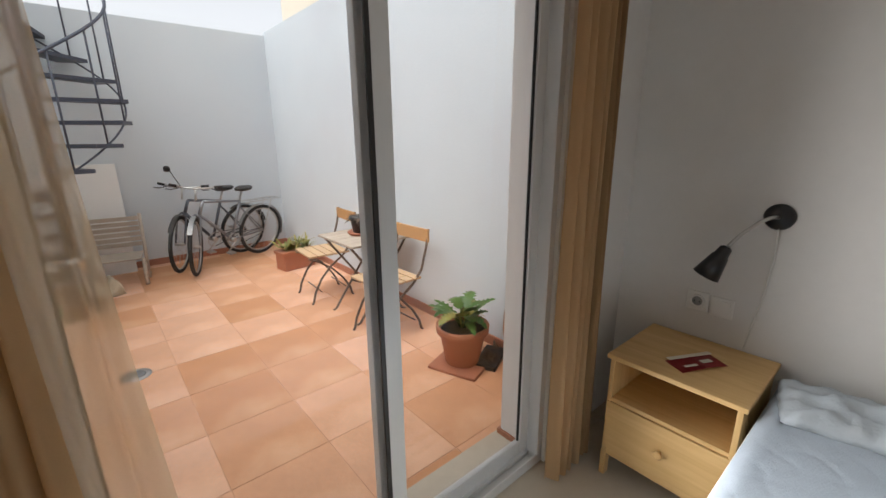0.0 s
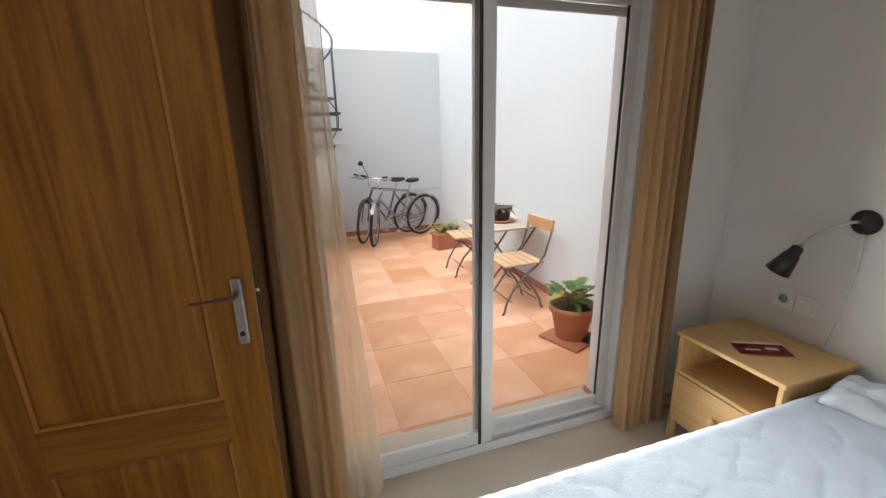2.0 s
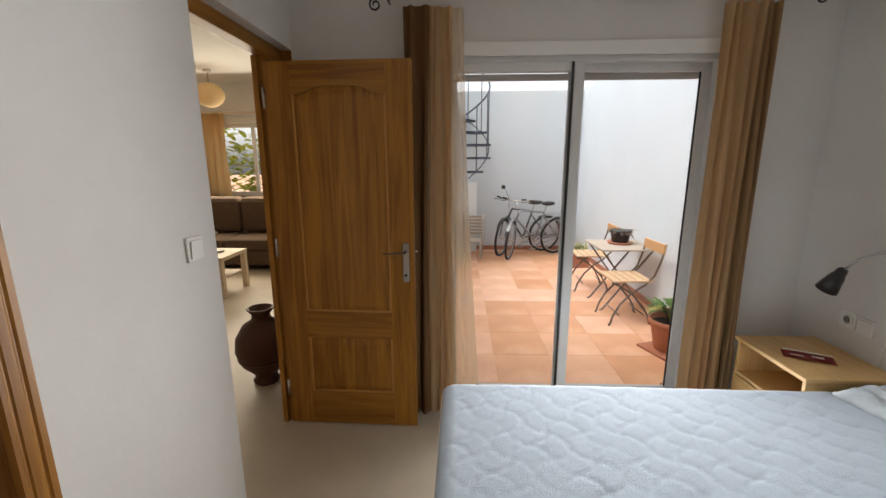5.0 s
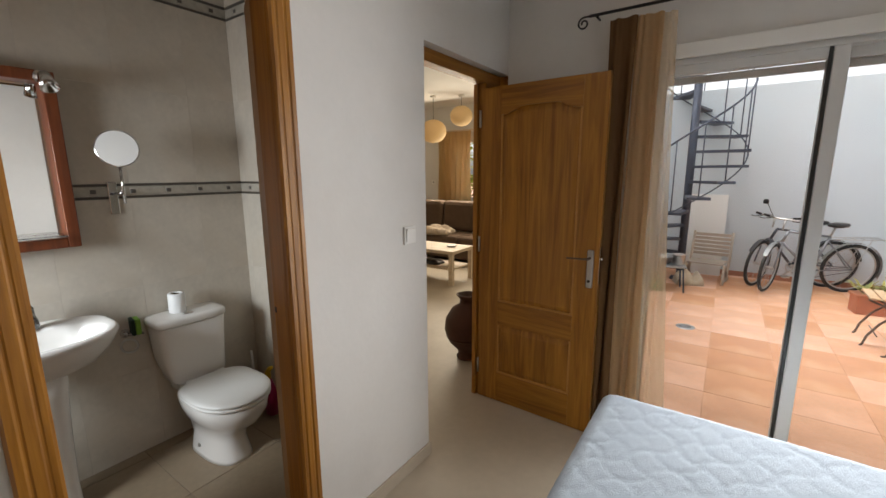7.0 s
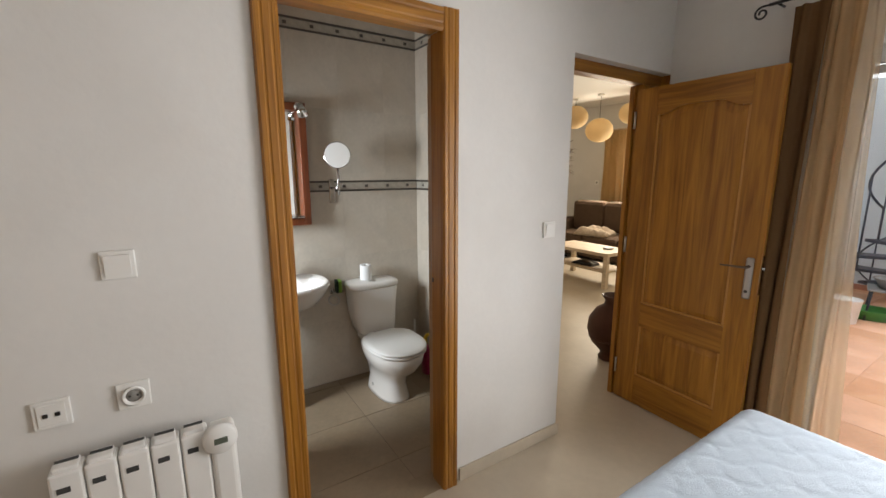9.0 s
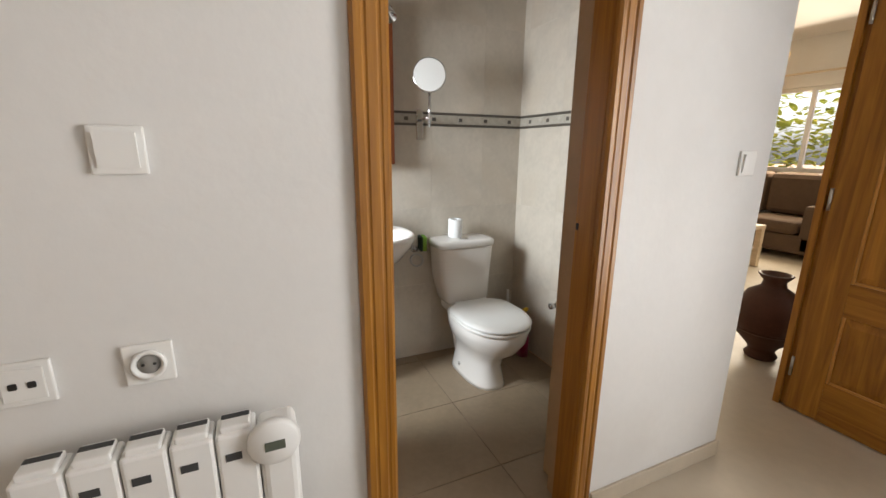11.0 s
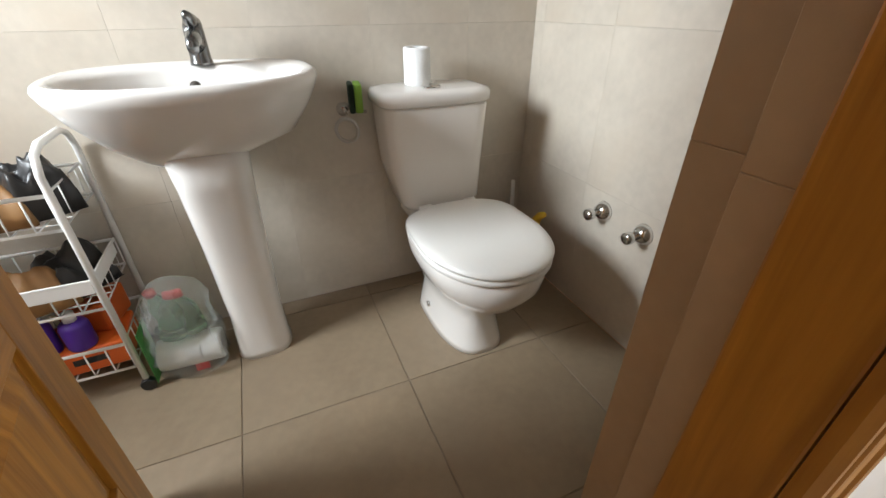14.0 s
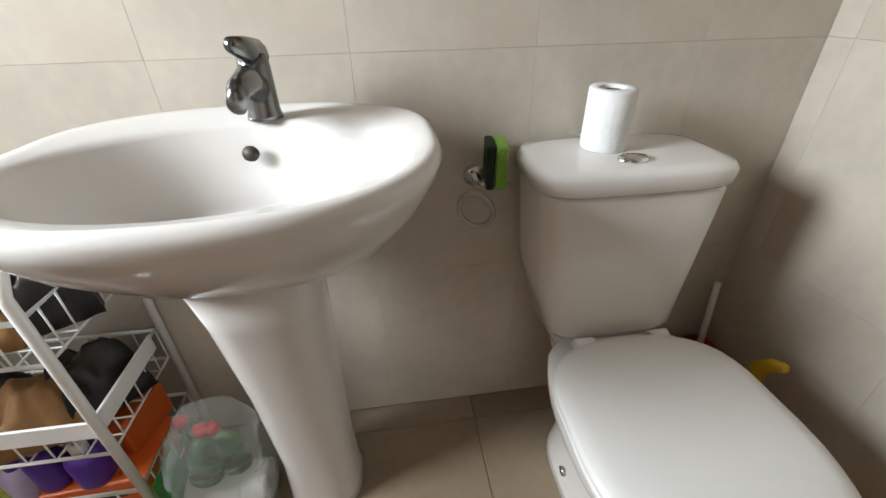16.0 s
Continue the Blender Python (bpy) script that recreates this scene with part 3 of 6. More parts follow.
# ---------- curtains ----------
def curtain_panel(parent, name, xt, xb, y, z0, z1, waves, amp, material, label="", phase=0.0, solid=0.003):
    bm = B()
    nu, nv = waves * 12, 22
    grid = []
    for j in range(nv + 1):
        s = j / nv
        z = z1 + (z0 - z1) * s
        row = []
        for i in range(nu + 1):
            u = i / nu
            x = (xt[0] + (xt[1] - xt[0]) * u) * (1 - s) + (xb[0] + (xb[1] - xb[0]) * u) * s
            w = math.sin(u * waves * 2 * math.pi + phase + 0.5 * math.sin(s * 3 + u * 4))
            fold = amp * (0.75 + 0.35 * s) * (w + 0.25 * math.sin(u * waves * 4.1 * math.pi + 1.3 + s))
            row.append(bm.verts.new((x + 0.008 * math.sin(s * 5 + u * 9) + 0.3 * amp * math.cos(u * waves * 2 * math.pi), y + fold, z + (0.008 * math.sin(u * 14) if j == nv else 0))))
        grid.append(row)
    for j in range(nv):
        for i in range(nu):
            f = bm.faces.new((grid[j][i], grid[j][i + 1], grid[j + 1][i + 1], grid[j + 1][i]))
            f.smooth = True
    ob = part(name, bm, material, parent, label)
    return ob


lc = thing("curtain", (0.8, -0.16, 0.0), "beige and brown curtain drawn beside the patio door", "curtain", "bedroom curtains")
curtain_panel(lc, "brown_drape", (-0.185, -0.055), (-0.195, -0.07), -0.005, 0.02, 2.27, 2, 0.016, CURTAIN_BROWN, "brown cloth")
curtain_panel(lc, "beige_drape", (-0.065, 0.06), (-0.08, 0.075), 0.012, 0.02, 2.27, 3, 0.014, CURTAIN, "beige cloth", 0.8)
curtain_panel(lc, "sheer_drape", (0.02, 0.115), (0.03, 0.225), 0.032, 0.015, 2.27, 3, 0.011, SHEER, "thin see-through beige cloth", 2.0)
rc = thing("curtain", (2.36, -0.15, 0.0), "beige curtain gathered at the corner, its shaded side coloured darker", "curtain", "bedroom curtains")
curtain_panel(rc, "beige_drape", (-0.165, 0.035), (-0.16, 0.045), 0.0, 0.02, 2.27, 4, 0.022, CURTAIN, "beige cloth", 0.4)
# the shaded part of the beige curtain, its shade painted as darker cloth
curtain_panel(rc, "brown_drape", (0.03, 0.11), (0.02, 0.14), 0.01, 0.02, 2.27, 3, 0.022, CURTAIN_SHADED, "beige cloth with shade in its colour", 1.0)
rod = thing("curtain_rod", (0.47, -0.15, 2.315), "thin black iron curtain rod with scrolled ends", "curtain rod")
bm = B()
tube(bm, [(0.04, 0, 0), (2.15, 0, 0)], 0.008, 10)
part("rod", bm, BLACK_METAL, rod)
for sx, x0 in ((-1, 0.04), (1, 2.15)):
    bm = B()
    pts = [(x0, 0, 0)]
    for i in range(22):
        a = i / 21 * 2 * math.pi * 1.3
        r = 0.032 * (1 - i / 30)
        pts.append((x0 + sx * (0.03 + r * math.sin(a)), 0, -0.032 + r * math.cos(a)))
    tube(bm, pts, 0.005, 6)
    part("finial", bm, BLACK_METAL, rod, "scrolled iron finial")
for x0 in (0.07, 2.1):
    bm = B()
    tube(bm, [(x0, 0, 0), (x0, 0.088, 0)], 0.006, 8)
    part("bracket", bm, BLACK_METAL, rod)

# ---------- bed ----------
bed = thing("bed", (1.83, -1.42, 0.0), "stripped double bed base on wooden legs", "bed")
BX, BY = 0.985, 0.69
part("base", boxes((-BX + 0.02, BX, -BY + 0.015, BY - 0.015, 0.17, 0.30), bev=0.02), SHEET, bed, "cloth-covered bed base")
for sx in (-1, 1):
    for sy in (-1, 1):
        bm = B()
        lathe(bm, [(0.025, 0), (0.033, 0.17)], 12, (sx * (BX - 0.12), sy * (BY - 0.1), 0))
        part("leg", bm, BIRCH_Z, bed)


def quilted_mattress():
    bm = B()
    nx, ny = 170, 120
    top = []
    for j in range(ny + 1):
        row = []
        for i in range(nx + 1):
            x, y = -BX + 2 * BX * i / nx, -BY + 2 * BY * j / ny
            ex, ey = min(x + BX, BX - x), min(y + BY, BY - y)
            drop = 0.028 * max(0, 1 - ex / 0.05) ** 2 + 0.028 * max(0, 1 - ey / 0.05) ** 2
            a, b = (x + y) / 0.135, (x - y) / 0.135
            a += 0.16 * math.sin(b * math.pi)
            b += 0.16 * math.sin(a * math.pi)
            d = min(abs(a - round(a)), abs(b - round(b)))
            q = -0.0048 * math.exp(-(d / 0.05) ** 2) * (0.55 + 0.9 * max(0.0, noise.noise((x * 9, y * 9, 2.0)) + 0.3))
            row.append(bm.verts.new((x, y, 0.555 + q - drop + 0.004 * math.sin(x * 3.1) * math.cos(y * 4))))
        top.append(row)
    for j in range(ny):
        for i in range(nx):
            f = bm.faces.new((top[j][i], top[j][i + 1], top[j + 1][i + 1], top[j + 1][i]))
            f.smooth = True
    rim = top[0] + [r[-1] for r in top[1:]] + top[-1][-2::-1] + [r[0] for r in top[-2:0:-1]]
    prev = rim
    for z, out in ((0.505, 0.004), (0.49, 0.0), (0.35, 0.004), (0.325, 0.0), (0.302, -0.02)):
        cur = [bm.verts.new((v.co.x * (1 + out / BX), v.co.y * (1 + out / BY), z)) for v in rim]
        for i in range(len(rim)):
            k = (i + 1) % len(rim)
            f = bm.faces.new((prev[i], cur[i], cur[k], prev[k]))
            f.smooth = True
        prev = cur
    bm.faces.new(prev[::-1])
    return bm


mattress = thing("mattress", (1.825, -1.42, 0.0), "white quilted mattress with diamond stitching, bare on the bed", "mattress")
part("quilted_body", quilted_mattress(), QUILT, mattress)
bm = B()
for z in (0.50, 0.335):
    pts = [(-BX, -BY + 0.03, z), (-BX + 0.03, -BY, z), (BX - 0.03, -BY, z), (BX, -BY + 0.03, z), (BX, BY - 0.03, z), (BX - 0.03, BY, z), (-BX + 0.03, BY, z), (-BX, BY - 0.03, z), (-BX, -BY + 0.03, z)]
    tube(bm, pts, 0.007, 6)
part("piping", bm, WHITE_PLASTIC, mattress)


def crumple(bm, w, d, h, n=26, seed=3.0, k=5.0):
    """A crumpled cloth heap with a soft outline."""
    rows = []
    for j in range(n + 1):
        row = []
        for i in range(n + 1):
            u, v = 2 * i / n - 1, 2 * j / n - 1
            e = max(0.0, 1 - max(abs(u), abs(v)) ** 3)
            z = h * e ** 0.6 * (0.75 + 0.5 * noise.noise((u * k * 0.5, v * k * 0.5, seed))) + 0.012 * noise.noise((u * k * 2, v * k * 2, seed + 4)) * e
            row.append(bm.verts.new((u * w / 2 * (1 + 0.08 * noise.noise((v * 3, seed, 0))), v * d / 2 * (1 + 0.08 * noise.noise((u * 3, 0, seed))), max(z, 0.0))))
        rows.append(row)
    for j in range(n):
        for i in range(n):
            f = bm.faces.new((rows[j][i], rows[j][i + 1], rows[j + 1][i + 1], rows[j + 1][i]))
            f.smooth = True
    bm.faces.new([rows[0][i] for i in range(n, -1, -1)] + [rows[j][0] for j in range(1, n + 1)] + [rows[n][i] for i in range(1, n + 1)] + [rows[j][n] for j in range(n - 1, 0, -1)])


bm = B()
crumple(bm, 0.28, 0.34, 0.065)
single("crumpled_sheet", bm, SHEET, "crumpled pale blue sheet at the head of the bare mattress", "bed sheet", (2.63, -0.92, 0.553), 12)

# ---------- nightstand ----------
ns = thing("nightstand", (2.64, -0.475, 0.0), "pale pine nightstand with an open shelf above one drawer", "nightstand")
NX, NY, NH = 0.205, 0.225, 0.575
part("top", boxes((-NX - 0.012, NX - 0.002, -NY - 0.012, NY + 0.012, NH - 0.02, NH), bev=0.004), BIRCH, ns)
for sy in (-1, 1):
    y0 = sy * NY - (0.018 if sy > 0 else 0)
    part("side_panel", boxes((-NX, NX - 0.005, y0, y0 + 0.018, 0.10, NH - 0.0205), bev=0.002), BIRCH_Z, ns)
    for x0 in (-NX, NX - 0.045):
        bm = B()
        box(bm, x0, x0 + 0.036, y0 - 0.003, y0 + 0.021, 0, 0.12, 0.003)
        part("leg", bm, BIRCH_Z, ns)
part("shelf", boxes((-NX + 0.003, NX - 0.012, -NY + 0.0182, NY - 0.0182, 0.365, 0.382), bev=0.001), BIRCH, ns)
part("bottom_panel", boxes((-NX + 0.02, NX - 0.012, -NY + 0.0182, NY - 0.0182, 0.115, 0.13)), BIRCH, ns)
part("back_panel", boxes((NX - 0.011, NX - 0.005, -NY + 0.0182, NY - 0.0182, 0.115, NH - 0.022)), BIRCH, ns)
part("apron", boxes((-NX + 0.006, -NX + 0.022, -NY + 0.0182, NY - 0.0182, 0.105, 0.135), bev=0.002), BIRCH, ns)
dr = part("drawer", boxes((-NX - 0.004, -NX + 0.014, -NY + 0.003, NY - 0.003, 0.14, 0.362), bev=0.003), BIRCH, ns)
bm = B()
lathe(bm, [(0.008, 0), (0.007, 0.008), (0.016, 0.015), (0.018, 0.022), (0.013, 0.027), (0.0, 0.028)], 16, (-NX - 0.004, 0.0, 0.25), (-1, 0, 0))
part("knob", bm, BIRCH_Z, dr, smooth=True)
RED = mat("red_print", (0.46, 0.045, 0.05), 0.35, var=0.35, scale=40)
PAPER = mat("cream_paper", (0.75, 0.68, 0.58), 0.7, var=0.06, scale=20)
leaflet = thing("leaflet", (2.60, -0.50, NH), "folded red and cream printed leaflet on the nightstand", "leaflet", turn=-28)
bm = B()
v = [bm.verts.new(p) for p in ((-0.10, -0.045, 0.001), (0.0, -0.05, 0.012), (0.10, -0.045, 0.002), (-0.10, 0.045, 0.001), (0.0, 0.04, 0.012), (0.10, 0.045, 0.004))]
bm.faces.new((v[0], v[1], v[4], v[3]))
bm.faces.new((v[1], v[2], v[5], v[4]))
bmesh.ops.solidify(bm, geom=bm.faces[:], thickness=0.0015)
part("cover", bm, RED, leaflet)
bm = boxes((-0.095, 0.095, 0.028, 0.046, 0.0125, 0.0145))
part("pages", bm, PAPER, leaflet)
part("print_bar", boxes((0.01, 0.055, -0.02, 0.0, 0.0125, 0.0135)), PAPER, leaflet)
part("print_bar", boxes((-0.075, -0.02, -0.03, -0.018, 0.0125, 0.0135)), PAPER, leaflet)
fm = thing("floor_mat", (1.93, -0.345, 0.0), "pale woven floor strip with two brown stripes", "mat", turn=-3)
part("weave", boxes((-0.19, 0.19, -0.075, 0.075, 0.0, 0.006), bev=0.002), mat("pale_weave", (0.66, 0.63, 0.58), 0.9, var=0.1, scale=20, bump=0.4, bump_scale=200), fm)
for y in (-0.02, 0.045):
    part("stripe", boxes((-0.185, 0.185, y - 0.012, y + 0.012, 0.0061, 0.0072)), mat("brown_stripe", (0.30, 0.23, 0.13), 0.9, var=0.15, scale=30), fm)


# ---------- wall fittings ----------
def rounded_plate(w, h, t, bev=0.006):
    """A plate in the y-z plane, facing +x from x = 0."""
    return boxes((0, t, -w / 2, w / 2, -h / 2, h / 2), bev=bev)


def fitting(name, place, label, category, facing=0.0, size=(0.083, 0.083)):
    ob = thing(name, place, label, category, turn=facing)
    part("frame_plate", rounded_plate(size[0], size[1], 0.009, 0.003), WHITE_PLASTIC, ob)
    return ob


def rocker(ob, w=0.06):
    bm = B()
    v = box(bm, 0.009, 0.013, -w / 2, w / 2, -w / 2, w / 2)
    v[5].co.x += 0.004
    v[6].co.x += 0.004
    part("rocker", bm, WHITE_PLASTIC, ob)


def socket_face(ob):
    bm = B()
    lathe(bm, [(0.030, 0.0), (0.030, 0.010), (0.024, 0.0105), (0.021, 0.003), (0.0, 0.003)], 24, (0.007, 0, 0), (1, 0, 0))
    s = part("socket_well", bm, WHITE_PLASTIC, ob)
    bm = B()
    lathe(bm, [(0.0195, 0), (0.0195, 0.0006), (0, 0.0006)], 24, (0.0101, 0, 0), (1, 0, 0))
    w = part("well_floor", bm, mat("socket_shade", (0.30, 0.29, 0.27), 0.6), ob)
    for y in (-0.0095, 0.0095):
        bm = B()
        lathe(bm, [(0.003, 0), (0.003, 0.001), (0, 0.001)], 10, (0.0107, y, 0), (1, 0, 0))
        part("pin_hole", bm, BLACK, w)


sw = fitting("light_switch", (0, -2.835, 1.255), "white rocker light switch on the plaster wall", "switch")
rocker(sw)
sk = fitting("wall_socket", (0, -2.843, 0.852), "white round-well power socket above the radiator", "socket")
socket_face(sk)
tv = fitting("aerial_socket", (0, -3.028, 0.852), "white aerial socket with two dark connectors", "socket")
part("cover", boxes((0.009, 0.012, -0.031, 0.031, -0.031, 0.031), bev=0.002), WHITE_PLASTIC, tv)
for y in (-0.013, 0.013):
    bm = boxes((0.012, 0.0145, y - 0.006, y + 0.006, -0.006, 0.006), bev=0.002)
    part("connector", bm, BLACK, tv)
sw2 = fitting("light_switch", (0, -1.068, 1.222), "white rocker light switch near the open doorway", "switch")
rocker(sw2)
s3 = fitting("wall_socket", (ROOM_E, -0.40, 0.735), "white power socket beneath the wall lamp", "socket", 180)
socket_face(s3)
s4 = fitting("light_switch", (ROOM_E, -0.49, 0.73), "white switch beside a socket beneath the wall lamp", "switch", 180)
rocker(s4)

# ---------- wall lamp ----------
wl = thing("wall_lamp", (ROOM_E, -0.615, 1.125), "black reading lamp with a flexible arm on the wall", "wall lamp")
bm = B()
lathe(bm, [(0.048, 0), (0.048, 0.008), (0.040, 0.018), (0.014, 0.024), (0.0, 0.025)], 28, (0, 0, 0), (-1, 0, 0))
part("wall_plate", bm, BLACK_METAL, wl, smooth=True)
bm = B()
arm = [(-0.02, 0, 0), (-0.055, 0.01, 0.004), (-0.10, 0.035, -0.01), (-0.15, 0.07, -0.05), (-0.18, 0.10, -0.10)]
tube(bm, arm, 0.0065, 10)
part("arm", bm, STEEL, wl, "flexible steel arm", smooth=True)
d = (Vector((-0.205, 0.155, -0.235)) - Vector(arm[-1])).normalized()
bm = B()
lathe(bm, [(0.012, 0), (0.020, 0.006), (0.024, 0.035), (0.028, 0.04), (0.046, 0.125), (0.044, 0.125), (0.026, 0.042), (0.0, 0.038)], 24, arm[-1], d, cap=False)
part("shade", bm, BLACK_METAL, wl, "black cone shade", smooth=True)
bm = B()
tube(bm, [(-0.012, -0.005, -0.04), (-0.006, -0.01, -0.15), (-0.006, 0.0, -0.3), (-0.008, 0.015, -0.42), (-0.008, 0.03, -0.54)], 0.0028, 6)
part("flex", bm, WHITE_PLASTIC, wl, "white cable down the wall")

# ---------- radiator ----------
rad = thing("electric_radiator", (0.03, -2.825, 0.0), "white electric panel radiator with a round thermostat", "radiator")
RZ0, RZ1, FIN = 0.16, 0.735, 0.075
for i in range(5):
    y0 = -0.215 + i * FIN
    bm = B()
    box(bm, 0.012, 0.078, y0 + 0.001, y0 + FIN - 0.001, RZ0, RZ1 - 0.012, 0.007)
    box(bm, 0.02, 0.070, y0 + 0.010, y0 + FIN - 0.010, RZ1 - 0.016, RZ1, 0.004)
    el = part("element", bm, WHITE_ENAMEL, rad)
    bm = boxes((0.077, 0.0795, y0 + 0.016, y0 + FIN - 0.030, RZ1 - 0.070, RZ1 - 0.054))
    part("vent_slot", bm, mat("vent_shadow", (0.05, 0.05, 0.05), 0.8), el)
    bm = boxes((0.028, 0.042, y0 + 0.012, y0 + FIN - 0.012, RZ1 + 0.0002, RZ1 + 0.0015))
    part("top_slot", bm, bpy.data.materials["vent_shadow"], el)
bm = B()
box(bm, 0.010, 0.082, -0.215 + 5 * FIN, -0.215 + 5 * FIN + 0.075, RZ0, RZ1 - 0.015, 0.016, 3)
part("control_column", bm, WHITE_ENAMEL, rad)
bm = B()
lathe(bm, [(0.050, 0), (0.050, 0.012), (0.045, 0.018), (0, 0.019)], 32, (0.078, -0.215 + 5 * FIN + 0.03, RZ1 - 0.045), (1, 0, 0))
th = part("thermostat", bm, WHITE_ENAMEL, rad, "round white thermostat", smooth=True)
bm = boxes((0.0972, 0.0982, -0.215 + 5 * FIN + 0.012, -0.215 + 5 * FIN + 0.050, RZ1 - 0.057, RZ1 - 0.037))
part("display", bm, mat("lcd", (0.10, 0.115, 0.09), 0.25), th, "dark green display")
for y in (-0.15, 0.16):
    part("foot", boxes((-0.02, 0.11, y - 0.015, y + 0.015, 0, 0.02), (0.03, 0.06, y - 0.012, y + 0.012, 0.02, RZ0 + 0.005), bev=0.003), WHITE_ENAMEL, rad)


# ---------- patio ----------
POT_CLAY = mat("clay_pot", (0.42, 0.16, 0.085), 0.65, var=0.14, scale=9, bump=0.15)
LEAF = mat("green_leaf", (0.085, 0.17, 0.035), 0.4, var=0.35, scale=12, spec=0.4)
LEAF_YELLOW = mat("yellowed_leaf", (0.36, 0.33, 0.08), 0.5, var=0.3, scale=12)
DRY = mat("dry_leaf", (0.12, 0.075, 0.045), 0.8, var=0.4, scale=20)
SOIL = mat("soil", (0.05, 0.035, 0.025), 0.95, var=0.4, scale=30, bump=0.5)


def leaf_blade(bm, base, direction, length, width, droop, cuts=0, fold=0.2):
    """A leaf with a bent blade; cuts > 0 gives a lobed edge."""
    d = Vector(direction).normalized()
    side = d.cross(Vector((0, 0, 1)))
    side = side.normalized() if side.length > 1e-3 else Vector((1, 0, 0))
    n = 12 if cuts else 6
    left, mid, right = [], [], []
    for i in range(n + 1):
        s = i / n
        p = Vector(base) + d * (length * s) + Vector((0, 0, -droop * s * s))
        w = width * math.sin(math.pi * min(1, 0.08 + s * 0.92)) ** 0.8 * (1 - 0.25 * s)
        if cuts and i % 2 and 1 < i < n - 1:
            w *= 0.45
        up = Vector((0, 0, fold * w))
        mid.append(bm.verts.new(p))
        left.append(bm.verts.new(p + side * w + up))
        right.append(bm.verts.new(p - side * w + up))
    for i in range(n):
        for a, b in ((left, mid), (mid, right)):
            f = bm.faces.new((a[i], b[i], b[i + 1], a[i + 1]))
            f.smooth = True


pot = thing("potted_plant", (2.66, 0.86, PATIO_Z), "leafy green plant in a round terracotta pot on a square tray", "potted plant")
bm = boxes((-0.17, 0.17, -0.17, 0.17, 0.0, 0.022), bev=0.006)
part("tray", bm, POT_CLAY, pot, "terracotta tray", at=pose(0, 0, 0, 0, 0, 20))
bm = B()
lathe(bm, [(0.105, 0.022), (0.112, 0.03), (0.150, 0.23), (0.152, 0.235), (0.172, 0.24), (0.175, 0.285), (0.168, 0.29), (0.155, 0.285), (0.148, 0.245), (0.0, 0.24)], 32)
part("pot", bm, POT_CLAY, pot, smooth=True)
bm = B()
lathe(bm, [(0.148, 0.245), (0.10, 0.258), (0.0, 0.262)], 20, cap=False)
part("soil", bm, SOIL, pot)
rng = random.Random(4)
for i in range(24):
    a = i * 2.4 + rng.uniform(-0.3, 0.3)
    lift = rng.uniform(0.35, 1.3)
    h = rng.uniform(0.05, 0.13)
    r = rng.uniform(0.02, 0.07)
    base = Vector((r * math.cos(a), r * math.sin(a), 0.26 + h))
    bm = B()
    tube(bm, [(0.01 * math.cos(a), 0.01 * math.sin(a), 0.255), tuple(base)], 0.004, 5)
    leaf_blade(bm, base, (math.cos(a), math.sin(a), lift), rng.uniform(0.16, 0.25), rng.uniform(0.045, 0.07), rng.uniform(0.05, 0.13), cuts=1)
    part("leaf", bm, LEAF if i % 4 else LEAF_YELLOW, pot)

am = thing("clay_amphora", (2.895, 0.60, PATIO_Z), "slim unglazed clay amphora beside the patio wall", "amphora")
bm = B()
lathe(bm, [(0.045, 0), (0.05, 0.01), (0.075, 0.12), (0.09, 0.27), (0.085, 0.38), (0.055, 0.50), (0.032, 0.56), (0.03, 0.60), (0.046, 0.635), (0.042, 0.64), (0.026, 0.60), (0.0, 0.58)], 24)
part("body", bm, mat("pale_clay", (0.52, 0.26, 0.14), 0.75, var=0.15, scale=10), am, smooth=True)
for s in (-1, 1):
    bm = B()
    tube(bm, [(0, s * 0.032, 0.58), (0, s * 0.075, 0.585), (0, s * 0.095, 0.53), (0, s * 0.085, 0.45), (0, s * 0.07, 0.43)], 0.009, 8)
    part("handle", bm, bpy.data.materials["pale_clay"], am)
dry = thing("dry_plant_tray", (2.83, 0.76, PATIO_Z), "shallow dark tray of withered leaves on the tiles", "plant tray", turn=25)
part("tray", boxes((-0.14, 0.14, -0.075, 0.075, 0, 0.035), bev=0.006), BLACK, dry)
rng = random.Random(8)
bm = B()
for i in range(26):
    a = rng.uniform(0, 6.28)
    leaf_blade(bm, (rng.uniform(-0.1, 0.1), rng.uniform(-0.05, 0.05), 0.033), (math.cos(a), math.sin(a), rng.uniform(0.4, 2)), rng.uniform(0.05, 0.11), 0.012, 0.03)
part("withered_leaves", bm, DRY, dry)

pl = thing("planter", (2.66, 3.72, PATIO_Z), "rectangular terracotta planter with a straggly yellow-green plant", "planter", turn=8)
bm = B()
v = box(bm, -0.19, 0.19, -0.10, 0.10, 0, 0.21, 0.008)
part("trough", bm, POT_CLAY, pl)
part("rim", boxes((-0.205, 0.205, -0.115, 0.115, 0.185, 0.222), bev=0.008), POT_CLAY, pl)
rng = random.Random(12)
bm, bm2 = B(), B()
for i in range(90):
    a = rng.uniform(0, 6.28)
    leaf_blade(bm if i % 3 else bm2, (rng.uniform(-0.17, 0.17), rng.uniform(-0.08, 0.08), 0.21 + rng.uniform(0, 0.06)), (math.cos(a), math.sin(a), rng.uniform(0.3, 2.2)), rng.uniform(0.10, 0.24), 0.014, rng.uniform(0.03, 0.12))
part("foliage", bm, mat("olive_leaf", (0.20, 0.22, 0.06), 0.6, var=0.35, scale=14), pl)
part("dry_foliage", bm2, LEAF_YELLOW, pl)



